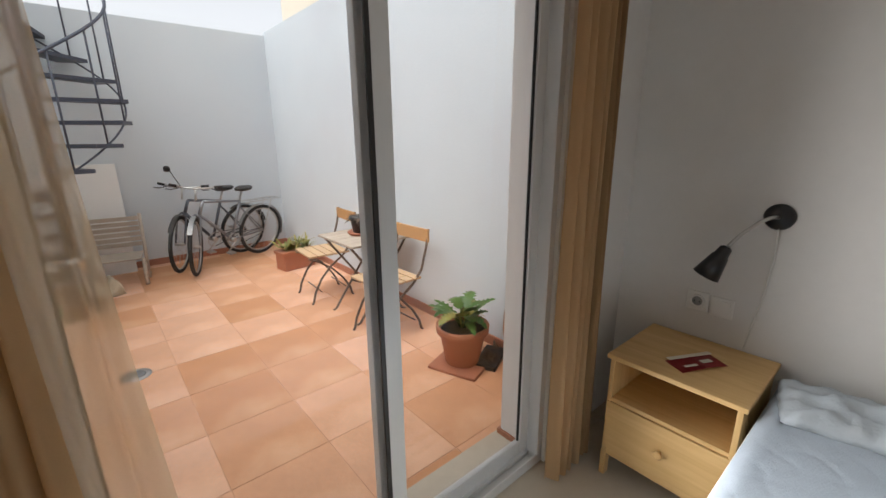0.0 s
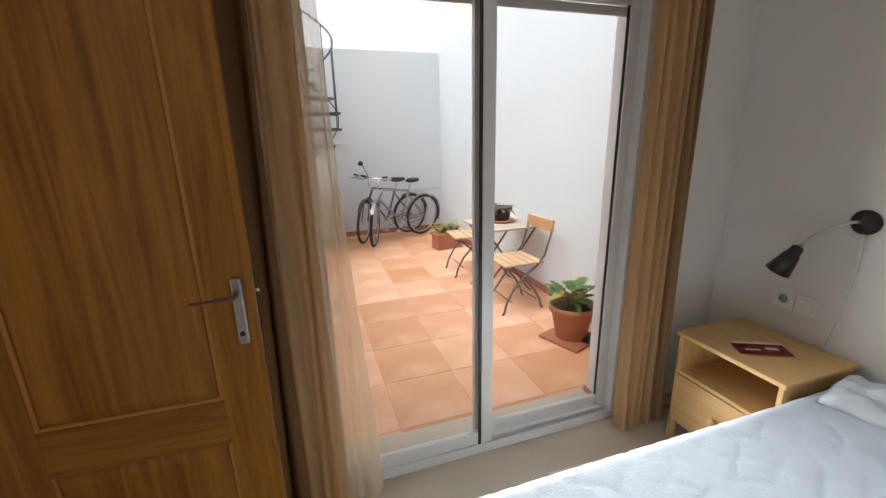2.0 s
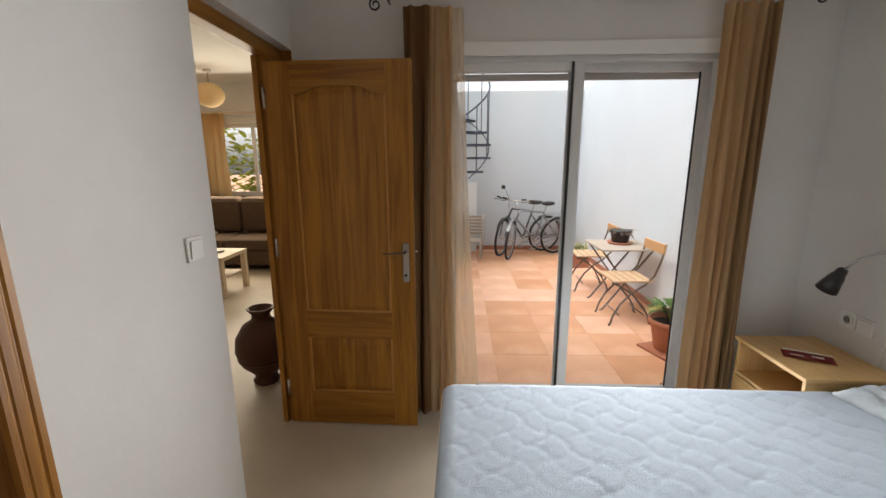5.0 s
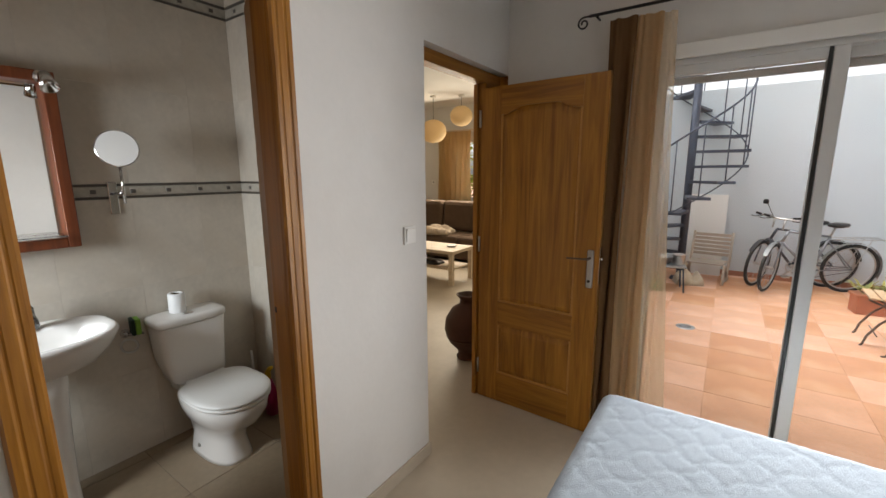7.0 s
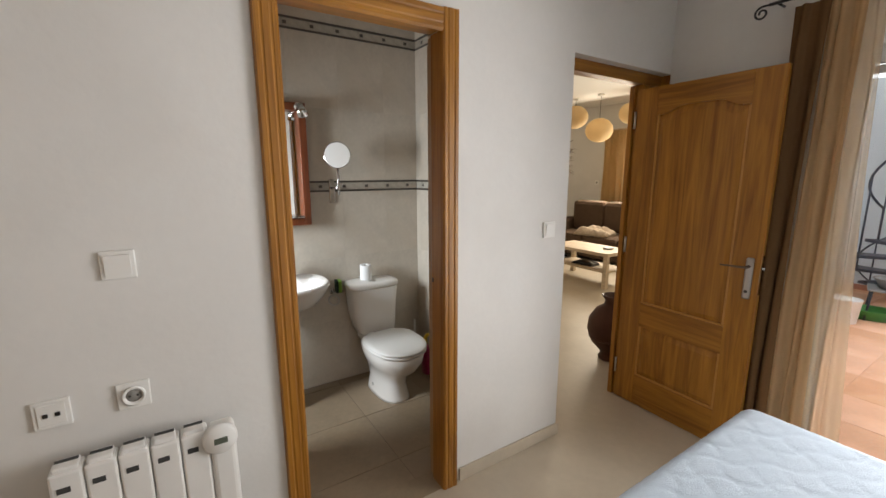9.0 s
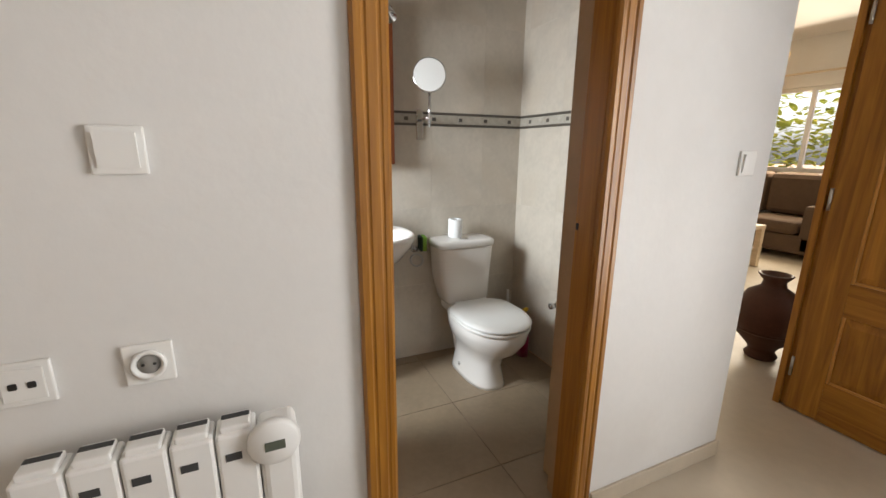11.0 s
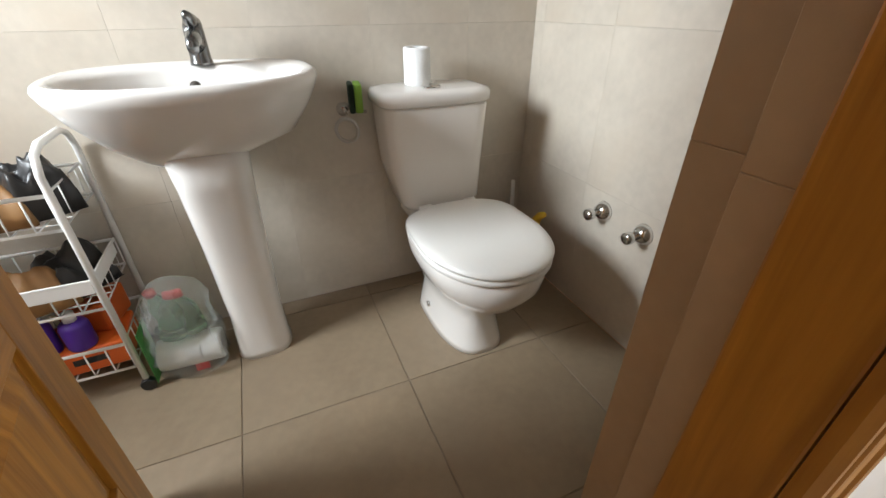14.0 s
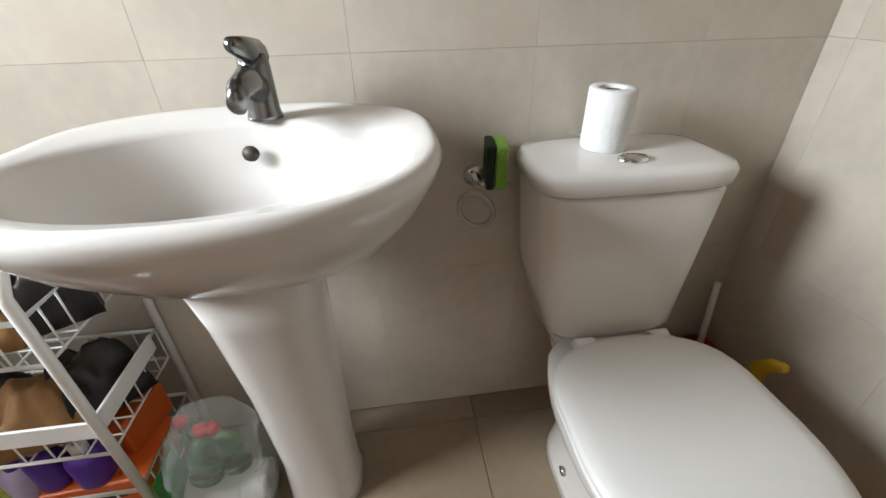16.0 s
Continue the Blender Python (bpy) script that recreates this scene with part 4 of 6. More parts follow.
def folding_chair(place, turn):
    """Folding bistro chair facing local -x, its back at +x."""
    ch = thing("folding_chair", place, "wooden-slatted folding bistro chair with a brown metal frame", "chair", "patio table and chairs", turn)
    for i in range(5):
        x = -0.19 + i * 0.078
        part("seat_slat", boxes((x, x + 0.068, -0.195, 0.195, 0.432, 0.450), bev=0.004), SEAT_WOOD, ch)
    part("back_slat", boxes((0.255, 0.275, -0.20, 0.20, 0.70, 0.80), bev=0.006), mat("orange_slat", (0.56, 0.31, 0.13), 0.5, var=0.12, scale=15) if "orange_slat" not in bpy.data.materials else bpy.data.materials["orange_slat"], ch)
    for s in (-1, 1):
        y = s * 0.185
        bm = B()
        tube(bm, [(0.278, y, 0.80), (0.25, y, 0.66), (0.20, y, 0.50), (0.12, y, 0.41), (0.0, y, 0.33), (-0.10, y, 0.22), (-0.165, y, 0.10), (-0.185, y, 0.02), (-0.20, y, 0.0)], 0.010, 6)
        part("leg", bm, BRONZE, ch)
        y2 = s * 0.165
        bm = B()
        tube(bm, [(-0.19, y2, 0.425), (-0.09, y2, 0.38), (0.02, y2, 0.30), (0.12, y2, 0.19), (0.185, y2, 0.08), (0.20, y2, 0.015), (0.215, y2, 0.0)], 0.010, 6)
        part("leg", bm, BRONZE, ch)
    for x, z in ((-0.10, 0.10), (0.14, 0.10)):
        bm = B()
        tube(bm, [(x, -0.17, z), (x, 0.17, z)], 0.006, 6)
        part("crossbar", bm, BRONZE, ch)
    return ch


folding_chair((2.555, 1.60, PATIO_Z), 2)
folding_chair((2.53, 2.66, PATIO_Z), -3)

tb = thing("folding_table", (2.66, 2.06, PATIO_Z), "square folding patio table with a pale slatted wooden top", "table", "patio table and chairs", turn=1)
TZ = 0.675
for i in range(6):
    y = -0.29 + i * 0.098
    part("top_slat", boxes((-0.29, 0.29, y, y + 0.089, TZ - 0.018, TZ), bev=0.004), GREY_WOOD, tb)
for s in (-1, 1):
    bm = B()
    tube(bm, [(-0.26 * s, s * 0.22, TZ - 0.02), (0.22 * s, s * 0.22, 0.012), (0.25 * s, s * 0.22, 0.0)], 0.010, 6)
    part("leg", bm, BRONZE, tb)
    bm = B()
    tube(bm, [(0.26 * s, s * 0.19, TZ - 0.02), (-0.22 * s, s * 0.19, 0.012), (-0.25 * s, s * 0.19, 0.0)], 0.010, 6)
    part("leg", bm, BRONZE, tb)
    bm = B()
    tube(bm, [(s * 0.26, -0.22, TZ - 0.026), (s * 0.26, 0.22, TZ - 0.026)], 0.008, 6)
    part("rail", bm, BRONZE, tb)
tp = thing("flower_pot", (2.68, 2.12, PATIO_Z + TZ), "black flower pot on a clay saucer with a low succulent", "potted plant")
bm = B()
lathe(bm, [(0.12, 0), (0.135, 0.018), (0.13, 0.022), (0.0, 0.012)], 24)
part("saucer", bm, POT_CLAY, tp, smooth=True)
bm = B()
lathe(bm, [(0.085, 0.018), (0.105, 0.12), (0.115, 0.125), (0.115, 0.15), (0.10, 0.15), (0.0, 0.135)], 24)
part("pot", bm, BLACK, tp, smooth=True)
rng = random.Random(5)
bm = B()
for i in range(34):
    a = rng.uniform(0, 6.28)
    leaf_blade(bm, (0.06 * math.cos(a), 0.06 * math.sin(a), 0.14), (math.cos(a), math.sin(a), rng.uniform(-0.1, 0.5)), rng.uniform(0.06, 0.14), 0.016, rng.uniform(0.02, 0.07))
part("foliage", bm, DRY, tp)

TYRE = mat("tyre", (0.025, 0.025, 0.025), 0.75, var=0.25, scale=30)


def bicycle(front, rear, label, paint, lean, steer, rack=False):
    f, r = Vector((*front, 0)), Vector((*rear, 0))
    L = (f - r).length
    ang = math.degrees(math.atan2(f.y - r.y, f.x - r.x))
    bk = new("bicycle")
    bk.empty_display_size = 0.1
    bk.matrix_world = pose(r.x, r.y, PATIO_Z, 0, 0, ang) @ pose(0, 0, 0, lean, 0, 0)
    tagged(bk, label, "bicycle", "bicycles against the wall")
    R = 0.325
    turned = pose(L - 0.10, 0, 0, 0, 0, steer) @ pose(-(L - 0.10), 0, 0)
    for x, nm in ((0, "rear_wheel"), (L, "front_wheel")):
        bm = B()
        loop_tube(bm, (x, 0, R), (1, 0, 0), (0, 0, 1), R - 0.022, 0.021, 40, 8)
        w = part(nm, bm, TYRE, bk, "black tyre", at=turned if x else None)
        bm = B()
        loop_tube(bm, (x, 0, R), (1, 0, 0), (0, 0, 1), R - 0.047, 0.010, 40, 6)
        part("rim", bm, STEEL, w)
        bm = B()
        for k in range(18):
            a = 2 * math.pi * k / 18
            tube(bm, [(x + 0.015 * math.cos(a + 0.8), 0.02 * (1 if k % 2 else -1), R + 0.015 * math.sin(a + 0.8)), (x + (R - 0.05) * math.cos(a), 0, R + (R - 0.05) * math.sin(a))], 0.0016, 3)
        part("spokes", bm, STEEL, w)
        bm = B()
        tube(bm, [(x, -0.05, R), (x, 0.05, R)], 0.018, 8)
        part("hub", bm, STEEL, w)
    bb, st, hd, hl = (0.43, 0, 0.28), (0.30, 0, 0.74), (L - 0.20, 0, 0.80), (L - 0.15, 0, 0.66)
    bm = B()
    for a, b, t in ((bb, st, 0.016), (bb, hl, 0.018), (st, hd, 0.015), (hl, hd, 0.018)):
        tube(bm, [a, b], t, 8)
    for s in (-1, 1):
        tube(bm, [(0.0, s * 0.05, R), bb], 0.009, 6)
        tube(bm, [(0.0, s * 0.05, R), (0.315, 0, 0.69)], 0.008, 6)
    part("frame", bm, paint, bk)
    bm = B()
    for s in (-1, 1):
        tube(bm, [hl, (L - 0.13, s * 0.045, 0.62), (L - 0.02, s * 0.045, R + 0.05), (L, s * 0.045, R)], 0.011, 6)
    part("fork", bm, paint, bk, at=turned)
    bm = B()
    tube(bm, [hd, (L - 0.235, 0, 0.93)], 0.012, 8)
    tube(bm, [(L - 0.30, -0.25, 0.95), (L - 0.24, -0.10, 0.935), (L - 0.23, 0, 0.93), (L - 0.24, 0.10, 0.935), (L - 0.30, 0.25, 0.95)], 0.011, 8)
    hb = part("handlebar", bm, STEEL, bk, at=turned)
    for s in (-1, 1):
        bm = B()
        tube(bm, [(L - 0.305, s * 0.26, 0.951), (L - 0.275, s * 0.18, 0.943)], 0.016, 8)
        part("grip", bm, BLACK, hb)
        bm = B()
        tube(bm, [(L - 0.25, s * 0.16, 0.93), (L - 0.20, s * 0.22, 0.92), (L - 0.22, s * 0.28, 0.92)], 0.006, 5)
        part("brake_lever", bm, BLACK, hb)
    if rack:
        bm = B()
        tube(bm, [(L - 0.26, -0.14, 0.94), (L - 0.24, -0.19, 1.04), (L - 0.27, -0.24, 1.12)], 0.005, 6)
        oval_loft(bm, [(L - 0.27, -0.26, 1.10, 0.012, 0.03), (L - 0.27, -0.26, 1.14, 0.015, 0.035), (L - 0.27, -0.26, 1.16, 0.01, 0.02)], 14)
        part("mirror", bm, BLACK, hb, "small rear-view mirror")
    bm = B()
    tube(bm, [st, (0.265, 0, 0.86)], 0.012, 8)
    part("seat_post", bm, STEEL, bk)
    bm = B()
    oval_loft(bm, [(0.245, 0, 0.86, 0.05, 0.03), (0.245, 0, 0.875, 0.115, 0.065), (0.24, 0, 0.90, 0.125, 0.075), (0.235, 0, 0.915, 0.10, 0.06)], 20)
    for v in bm.verts:
        if v.co.x > 0.25:
            v.co.y *= max(0.25, 1 - (v.co.x - 0.25) * 6)
    part("saddle", bm, BLACK, bk, smooth=True)
    bm = B()
    loop_tube(bm, (bb[0], 0.035, bb[2]), (1, 0, 0), (0, 0, 1), 0.085, 0.006, 28, 5)
    lathe(bm, [(0.03, -0.06), (0.03, 0.05)], 10, bb, (0, 1, 0))
    part("chainset", bm, STEEL, bk)
    for s in (-1, 1):
        bm = B()
        tube(bm, [(bb[0], s * 0.07, bb[2]), (bb[0] + s * 0.12, s * 0.08, bb[2] - s * 0.11)], 0.008, 6)
        box(bm, bb[0] + s * 0.12 - 0.04, bb[0] + s * 0.12 + 0.04, s * 0.13 - 0.04, s * 0.13 + 0.04, bb[2] - s * 0.11 - 0.01, bb[2] - s * 0.11 + 0.01, 0.004)
        part("pedal_crank", bm, STEEL, bk)
    bm = B()
    tube(bm, [(0.0, 0.04, R + 0.03), (bb[0], 0.04, bb[2] + 0.085)], 0.004, 4)
    tube(bm, [(0.0, 0.04, R - 0.03), (bb[0], 0.04, bb[2] - 0.085)], 0.004, 4)
    part("chain", bm, BLACK_METAL, bk)
    for x, a0, a1 in (((0, 20, 200) if rack else (0, 60, 170)), (L, 40, 150)):
        pts = [(x + (R + 0.015) * math.cos(radians(a)), 0, R + (R + 0.015) * math.sin(radians(a))) for a in range(a0, a1 + 1, 10)]
        bm = B()
        for p, q in zip(pts, pts[1:]):
            vs = [bm.verts.new((p[0], -0.024, p[2])), bm.verts.new((p[0], 0.024, p[2])), bm.verts.new((q[0], 0.024, q[2])), bm.verts.new((q[0], -0.024, q[2]))]
            bm.faces.new(vs)
        bmesh.ops.remove_doubles(bm, verts=bm.verts, dist=0.0005)
        bmesh.ops.solidify(bm, geom=bm.faces[:], thickness=0.003)
        part("mudguard", bm, ALU_DARK if rack else BLACK, bk, at=turned if x else None)
    if rack:
        bm = B()
        for s in (-1, 1):
            tube(bm, [(0.26, s * 0.05, 0.72), (-0.28, s * 0.06, 0.72)], 0.006, 6)
            tube(bm, [(0.0, s * 0.06, R), (-0.12, s * 0.06, 0.72)], 0.005, 6)
        for k in range(5):
            tube(bm, [(-0.26 + k * 0.1, -0.06, 0.72), (-0.26 + k * 0.1, 0.06, 0.72)], 0.004, 5)
        part("luggage_rack", bm, STEEL, bk)
    return bk


bicycle((1.57, 4.52), (2.40, 4.85), "old grey mountain bicycle leaning on the patio wall", mat("grey_frame_paint", (0.10, 0.11, 0.13), 0.35, 0.3, var=0.2), -7, 42)
bicycle((1.67, 4.27), (2.56, 4.66), "silver city bicycle with chrome mudguards leaning on another bicycle", mat("silver_frame_paint", (0.30, 0.31, 0.33), 0.3, 0.6, var=0.2), -7, 46, rack=True)

# spiral staircase
SX, SY = 0.73, 4.32
stair = thing("spiral_staircase", (SX, SY, PATIO_Z), "blue-grey iron spiral staircase with a thin spiral handrail", "staircase")
bm = B()
tube(bm, [(0, 0, 0), (0, 0, 3.4)], 0.052, 16)
part("centre_pole", bm, IRON, stair)
part("base_plate", boxes((-0.12, 0.12, -0.12, 0.12, 0, 0.012), bev=0.003), IRON, stair)
STEP, RISE, ROUT, A0 = radians(27), 0.205, 0.66, radians(150)
rail_pts = []
for i in range(16):
    a = A0 + STEP * i
    z = 0.20 + RISE * i
    bm = B()
    p = []
    for s in (-1, 1):
        for rr in (0.05, ROUT):
            w = 0.05 if rr < 0.1 else 0.135
            c = Vector((math.cos(a), math.sin(a), 0)) * rr + Vector((-math.sin(a), math.cos(a), 0)) * (w * s)
            p.append(c)
    lo = [bm.verts.new((c.x, c.y, z - 0.035)) for c in (p[0], p[1], p[3], p[2])]
    hi = [bm.verts.new((c.x, c.y, z)) for c in (p[0], p[1], p[3], p[2])]
    bm.faces.new(lo[::-1])
    bm.faces.new(hi)
    for k in range(4):
        bm.faces.new((lo[k], lo[(k + 1) % 4], hi[(k + 1) % 4], hi[k]))
    part("tread", bm, IRON, stair)
    b = Vector((math.cos(a), math.sin(a), 0)) * (ROUT - 0.02)
    bm = B()
    tube(bm, [(b.x, b.y, z - 0.03), (b.x, b.y, z + 0.92)], 0.008, 6)
    part("baluster", bm, IRON, stair)
    for k in range(3):
        a2 = a + STEP * k / 3
        rail_pts.append(((ROUT - 0.02) * math.cos(a2), (ROUT - 0.02) * math.sin(a2), z + 0.92 + RISE * k / 3))
bm = B()
tube(bm, rail_pts, 0.013, 8)
part("handrail", bm, IRON, stair)
bm = B()
tube(bm, [(x, y, z - 0.93) for x, y, z in rail_pts], 0.009, 6)
part("string_bar", bm, IRON, stair)

# things at the foot of the stair
dc = thing("deck_chair", (1.06, 4.48, PATIO_Z), "weathered slatted wooden garden chair beside the stair", "garden chair", turn=-8)
for i in range(6):
    z = 0.34 + i * 0.055
    part("back_slat", boxes((-0.22, 0.22, 0.13 + i * 0.012, 0.145 + i * 0.012, z, z + 0.042), bev=0.004), GREY_WOOD, dc)
for i in range(5):
    y = -0.26 + i * 0.075
    part("seat_slat", boxes((-0.22, 0.22, y, y + 0.06, 0.27, 0.286), bev=0.004), GREY_WOOD, dc)
for s in (-1, 1):
    bm = B()
    tube(bm, [(s * 0.24, 0.22, 0.68), (s * 0.24, 0.11, 0.28), (s * 0.24, -0.02, 0.0)], 0.018, 8)
    part("leg", bm, GREY_WOOD, dc)
    bm = B()
    tube(bm, [(s * 0.235, -0.28, 0.0), (s * 0.235, -0.22, 0.26), (s * 0.235, 0.16, 0.0)], 0.018, 8)
    part("leg", bm, GREY_WOOD, dc)
bm = boxes((-0.24, 0.24, 0, 0.02, 0, 1.22), bev=0.004)
ob = single("leaning_board", bm, WHITE_PLASTIC, "plain white board leaning on the patio wall", "board", (1.0, PATIO_N - 0.16, PATIO_Z))
ob.matrix_world = pose(0.98, PATIO_N - 0.17, PATIO_Z, -6.5, 0, 0)
bm = B()
lathe(bm, [(0.10, 0), (0.105, 0.01), (0.125, 0.24), (0.13, 0.245), (0.13, 0.255), (0.12, 0.255), (0.10, 0.02), (0.0, 0.015)], 24)
single("plastic_bucket", bm, WHITE_PLASTIC, "white plastic bucket on the patio tiles", "bucket", (0.30, 3.15, PATIO_Z), smooth=True)
GREEN_PL = mat("green_plastic", (0.06, 0.28, 0.06), 0.4, var=0.1)
bm = B()
oval_loft(bm, [(0, 0, 0, 0.14, 0.10, 4), (0, 0, 0.10, 0.19, 0.14, 4), (0, 0, 0.115, 0.20, 0.15, 4), (0, 0, 0.112, 0.185, 0.135, 4), (0, 0, 0.015, 0.13, 0.09, 4)], 32)
single("washing_tub", bm, GREEN_PL, "green plastic tub on the patio tiles", "tub", (0.42, 3.50, PATIO_Z), 15)
bm = B()
crumple(bm, 0.34, 0.26, 0.22, 18, 9.0, 4)
single("sandbag", bm, mat("pale_sack", (0.55, 0.46, 0.33), 0.9, var=0.15, scale=14, bump=0.4), "pale sack lying by the foot of the stair", "sack", (0.86, 4.05, PATIO_Z), 20)
dr = thing("drain_cover", (0.98, 2.13, PATIO_Z), "round grey metal drain ring in the tiled patio floor", "drain")
bm = B()
lathe(bm, [(0.085, 0), (0.085, 0.004), (0.06, 0.006), (0.0, 0.006)], 28)
part("ring", bm, STEEL, dr, smooth=True)
bm = B()
lathe(bm, [(0.055, 0), (0.05, 0.004), (0.0, 0.004)], 24, (0, 0, 0.006))
part("lid", bm, ALU_DARK, dr)

lt = thing("low_table", (0.60, 3.58, PATIO_Z), "low grey metal garden table under washing-up bowls", "table", turn=12)
part("tabletop", boxes((-0.24, 0.24, -0.18, 0.18, 0.325, 0.345), bev=0.006), ALU_DARK, lt)
for sx in (-1, 1):
    for sy in (-1, 1):
        bm = B()
        tube(bm, [(sx * 0.20, sy * 0.14, 0.325), (sx * 0.225, sy * 0.16, 0.0)], 0.010, 8)
        part("leg", bm, IRON, lt)
bm = B()
lathe(bm, [(0.09, 0), (0.10, 0.005), (0.155, 0.10), (0.165, 0.105), (0.16, 0.11), (0.145, 0.10), (0.09, 0.012), (0.0, 0.01)], 28)
single("washing_bowl", bm, ALU_DARK, "dark grey metal washing-up bowl on the low garden table", "bowl", (0.55, 3.58, PATIO_Z + 0.3455), smooth=True)
pt = thing("steel_pot", (0.755, 3.62, PATIO_Z + 0.3455), "dented steel cooking pot on the low garden table", "pot")
bm = B()
lathe(bm, [(0.068, 0), (0.075, 0.006), (0.08, 0.13), (0.085, 0.135), (0.082, 0.14), (0.076, 0.13), (0.068, 0.012), (0.0, 0.01)], 24)
part("body", bm, STEEL, pt, smooth=True)
for sy in (-1, 1):
    bm = B()
    tube(bm, [(-0.025, sy * 0.078, 0.10), (-0.018, sy * 0.108, 0.105), (0.018, sy * 0.108, 0.105), (0.025, sy * 0.078, 0.10)], 0.005, 6)
    part("handle", bm, STEEL, pt)

# ---------- living room, seen through the doorway ----------
BROWN_SOFA = mat("brown_upholstery", (0.115, 0.075, 0.05), 0.85, var=0.15, scale=12, bump=0.3, bump_scale=200, spec=0.15)
so = thing("sofa", (-2.75, 3.55, 0.0), "dark brown upholstered sofa below the living-room window", "sofa")
part("base", boxes((-1.25, 1.25, -0.42, 0.42, 0.08, 0.30), bev=0.03), BROWN_SOFA, so)
for i in range(3):
    x = -1.02 + i * 0.68
    part("seat_cushion", boxes((x, x + 0.67, -0.44, 0.20, 0.30, 0.46), bev=0.05), BROWN_SOFA, so)
    part("back_cushion", boxes((x, x + 0.67, 0.12, 0.38, 0.46, 1.0), bev=0.07), BROWN_SOFA, so)
for s in (-1, 1):
    part("armrest", boxes((s * 1.14 - 0.11, s * 1.14 + 0.11, -0.42, 0.42, 0.08, 0.66), bev=0.05), BROWN_SOFA, so)
bm = B()
crumple(bm, 0.6, 0.42, 0.16, 22, 2.0, 5)
single("throw_blanket", bm, mat("patterned_throw", (0.50, 0.40, 0.30), 0.9, var=0.55, scale=14, fine=40), "rumpled cream and brown throw on the sofa", "blanket", (-2.95, 3.30, 0.462), 10)
ct = thing("coffee_table", (-2.22, 2.2, 0.0), "pale bleached-wood coffee table with a lower shelf", "coffee table")
part("top", boxes((-0.5, 0.5, -0.28, 0.28, 0.43, 0.475), bev=0.005), PALE_WOOD, ct)
part("shelf", boxes((-0.45, 0.45, -0.23, 0.23, 0.20, 0.22), bev=0.004), PALE_WOOD, ct)
for sx in (-1, 1):
    for sy in (-1, 1):
        part("leg", boxes((sx * 0.465 - 0.03, sx * 0.465 + 0.03, sy * 0.25 - 0.03, sy * 0.25 + 0.03, 0, 0.43), bev=0.004), PALE_WOOD, ct)
bm = B()
crumple(bm, 0.34, 0.2, 0.07, 12, 6.0, 4)
single("folded_cloth", bm, BLACK, "dark folded cloth on the table's lower shelf", "cloth", (-2.25, 2.18, 0.221))
bm = B()
lathe(bm, [(0.06, 0), (0.075, 0.02), (0.07, 0.022), (0, 0.008)], 20)
single("ashtray", bm, mat("grey_dish", (0.35, 0.36, 0.36), 0.3, var=0.1), "small grey dish on the coffee table", "dish", (-1.95, 2.25, 0.476), smooth=True)
BRONZE_POT = mat("dark_glazed_clay", (0.085, 0.032, 0.02), 0.45, var=0.3, scale=9, spec=0.3)
va = thing("floor_vase", (-0.445, 0.20, 0.0), "large dark brown round-bellied floor vase", "vase")
bm = B()
lathe(bm, [(0.08, 0), (0.088, 0.02), (0.07, 0.045), (0.08, 0.075), (0.15, 0.15), (0.185, 0.25), (0.176, 0.34), (0.125, 0.425), (0.065, 0.465), (0.058, 0.50), (0.09, 0.54), (0.08, 0.545), (0.045, 0.50), (0.0, 0.47)], 32)
part("body", bm, BRONZE_POT, va, smooth=True)
bm = B()
lathe(bm, [(0.166, 0.185), (0.172, 0.19), (0.174, 0.20), (0.168, 0.202)], 32)
part("band", bm, BRONZE_POT, va)

lw = tagged(new("window_2"), "white-framed living-room window with garden behind", "window", kind="structure")
bm = B()
for x in (LW0, (LW0 + LW1) / 2 - 0.025, LW1 - 0.05):
    box(bm, x, x + 0.05, LIV_N + 0.04, LIV_N + 0.09, 1.0, 2.1, 0.004)
for z in (1.0, 2.05):
    box(bm, LW0 + 0.05, LW1 - 0.05, LIV_N + 0.042, LIV_N + 0.088, z, z + 0.05, 0.004)
part("window_frame", bm, WHITE_PLASTIC, lw)
for x0, x1 in ((LW0 + 0.045, (LW0 + LW1) / 2 - 0.02), ((LW0 + LW1) / 2 + 0.02, LW1 - 0.045)):
    g = part("pane", boxes((x0, x1, LIV_N + 0.06, LIV_N + 0.066, 1.045, 2.055)), GLASS, lw)
    g.visible_shadow = False
part("window_sill", boxes((LW0, LW1, LIV_N - 0.03, LIV_N + 0.04, 0.97, 1.0), bev=0.005), MARBLE, lw)
YEL = cloth_mat("yellow_curtain", (0.66, 0.46, 0.22), 0.55)
for x0, x1 in ((-3.45, -2.72), (-1.95, -1.3)):
    c = thing("curtain", ((x0 + x1) / 2, LIV_N - 0.10, 0.0), "light golden curtain at the living-room window", "curtain", "living-room curtains")
    h = (x1 - x0) / 2
    curtain_panel(c, "drape", (-h, h), (-h, h), 0.0, 0.95, 2.25, 6, 0.025, YEL)
rod2 = single("curtain_rail", boxes((-3.6, -1.1, LIV_N - 0.12, LIV_N - 0.09, 2.25, 2.275), bev=0.008), PALE_WOOD, "plain wooden curtain rail in the living room", "curtain rail")
# garden hedge behind that window
bm = B()
rng = random.Random(21)
for i in range(2200):
    p = (rng.uniform(-7, 0.5), rng.uniform(8.5, 10.0), rng.uniform(-0.3, 3.6) * rng.uniform(0.5, 1))
    a = rng.uniform(0, 6.28)
    leaf_blade(bm, p, (math.cos(a), math.sin(a), rng.uniform(-0.3, 0.8)), rng.uniform(0.2, 0.4), 0.09, 0.05)
tagged(single("garden_hedge", bm, cloth_mat("hedge_leaf", (0.34, 0.36, 0.06), 0.4, var=0.4), "yellow-green garden hedge beyond the window", "hedge"), kind="stuff")

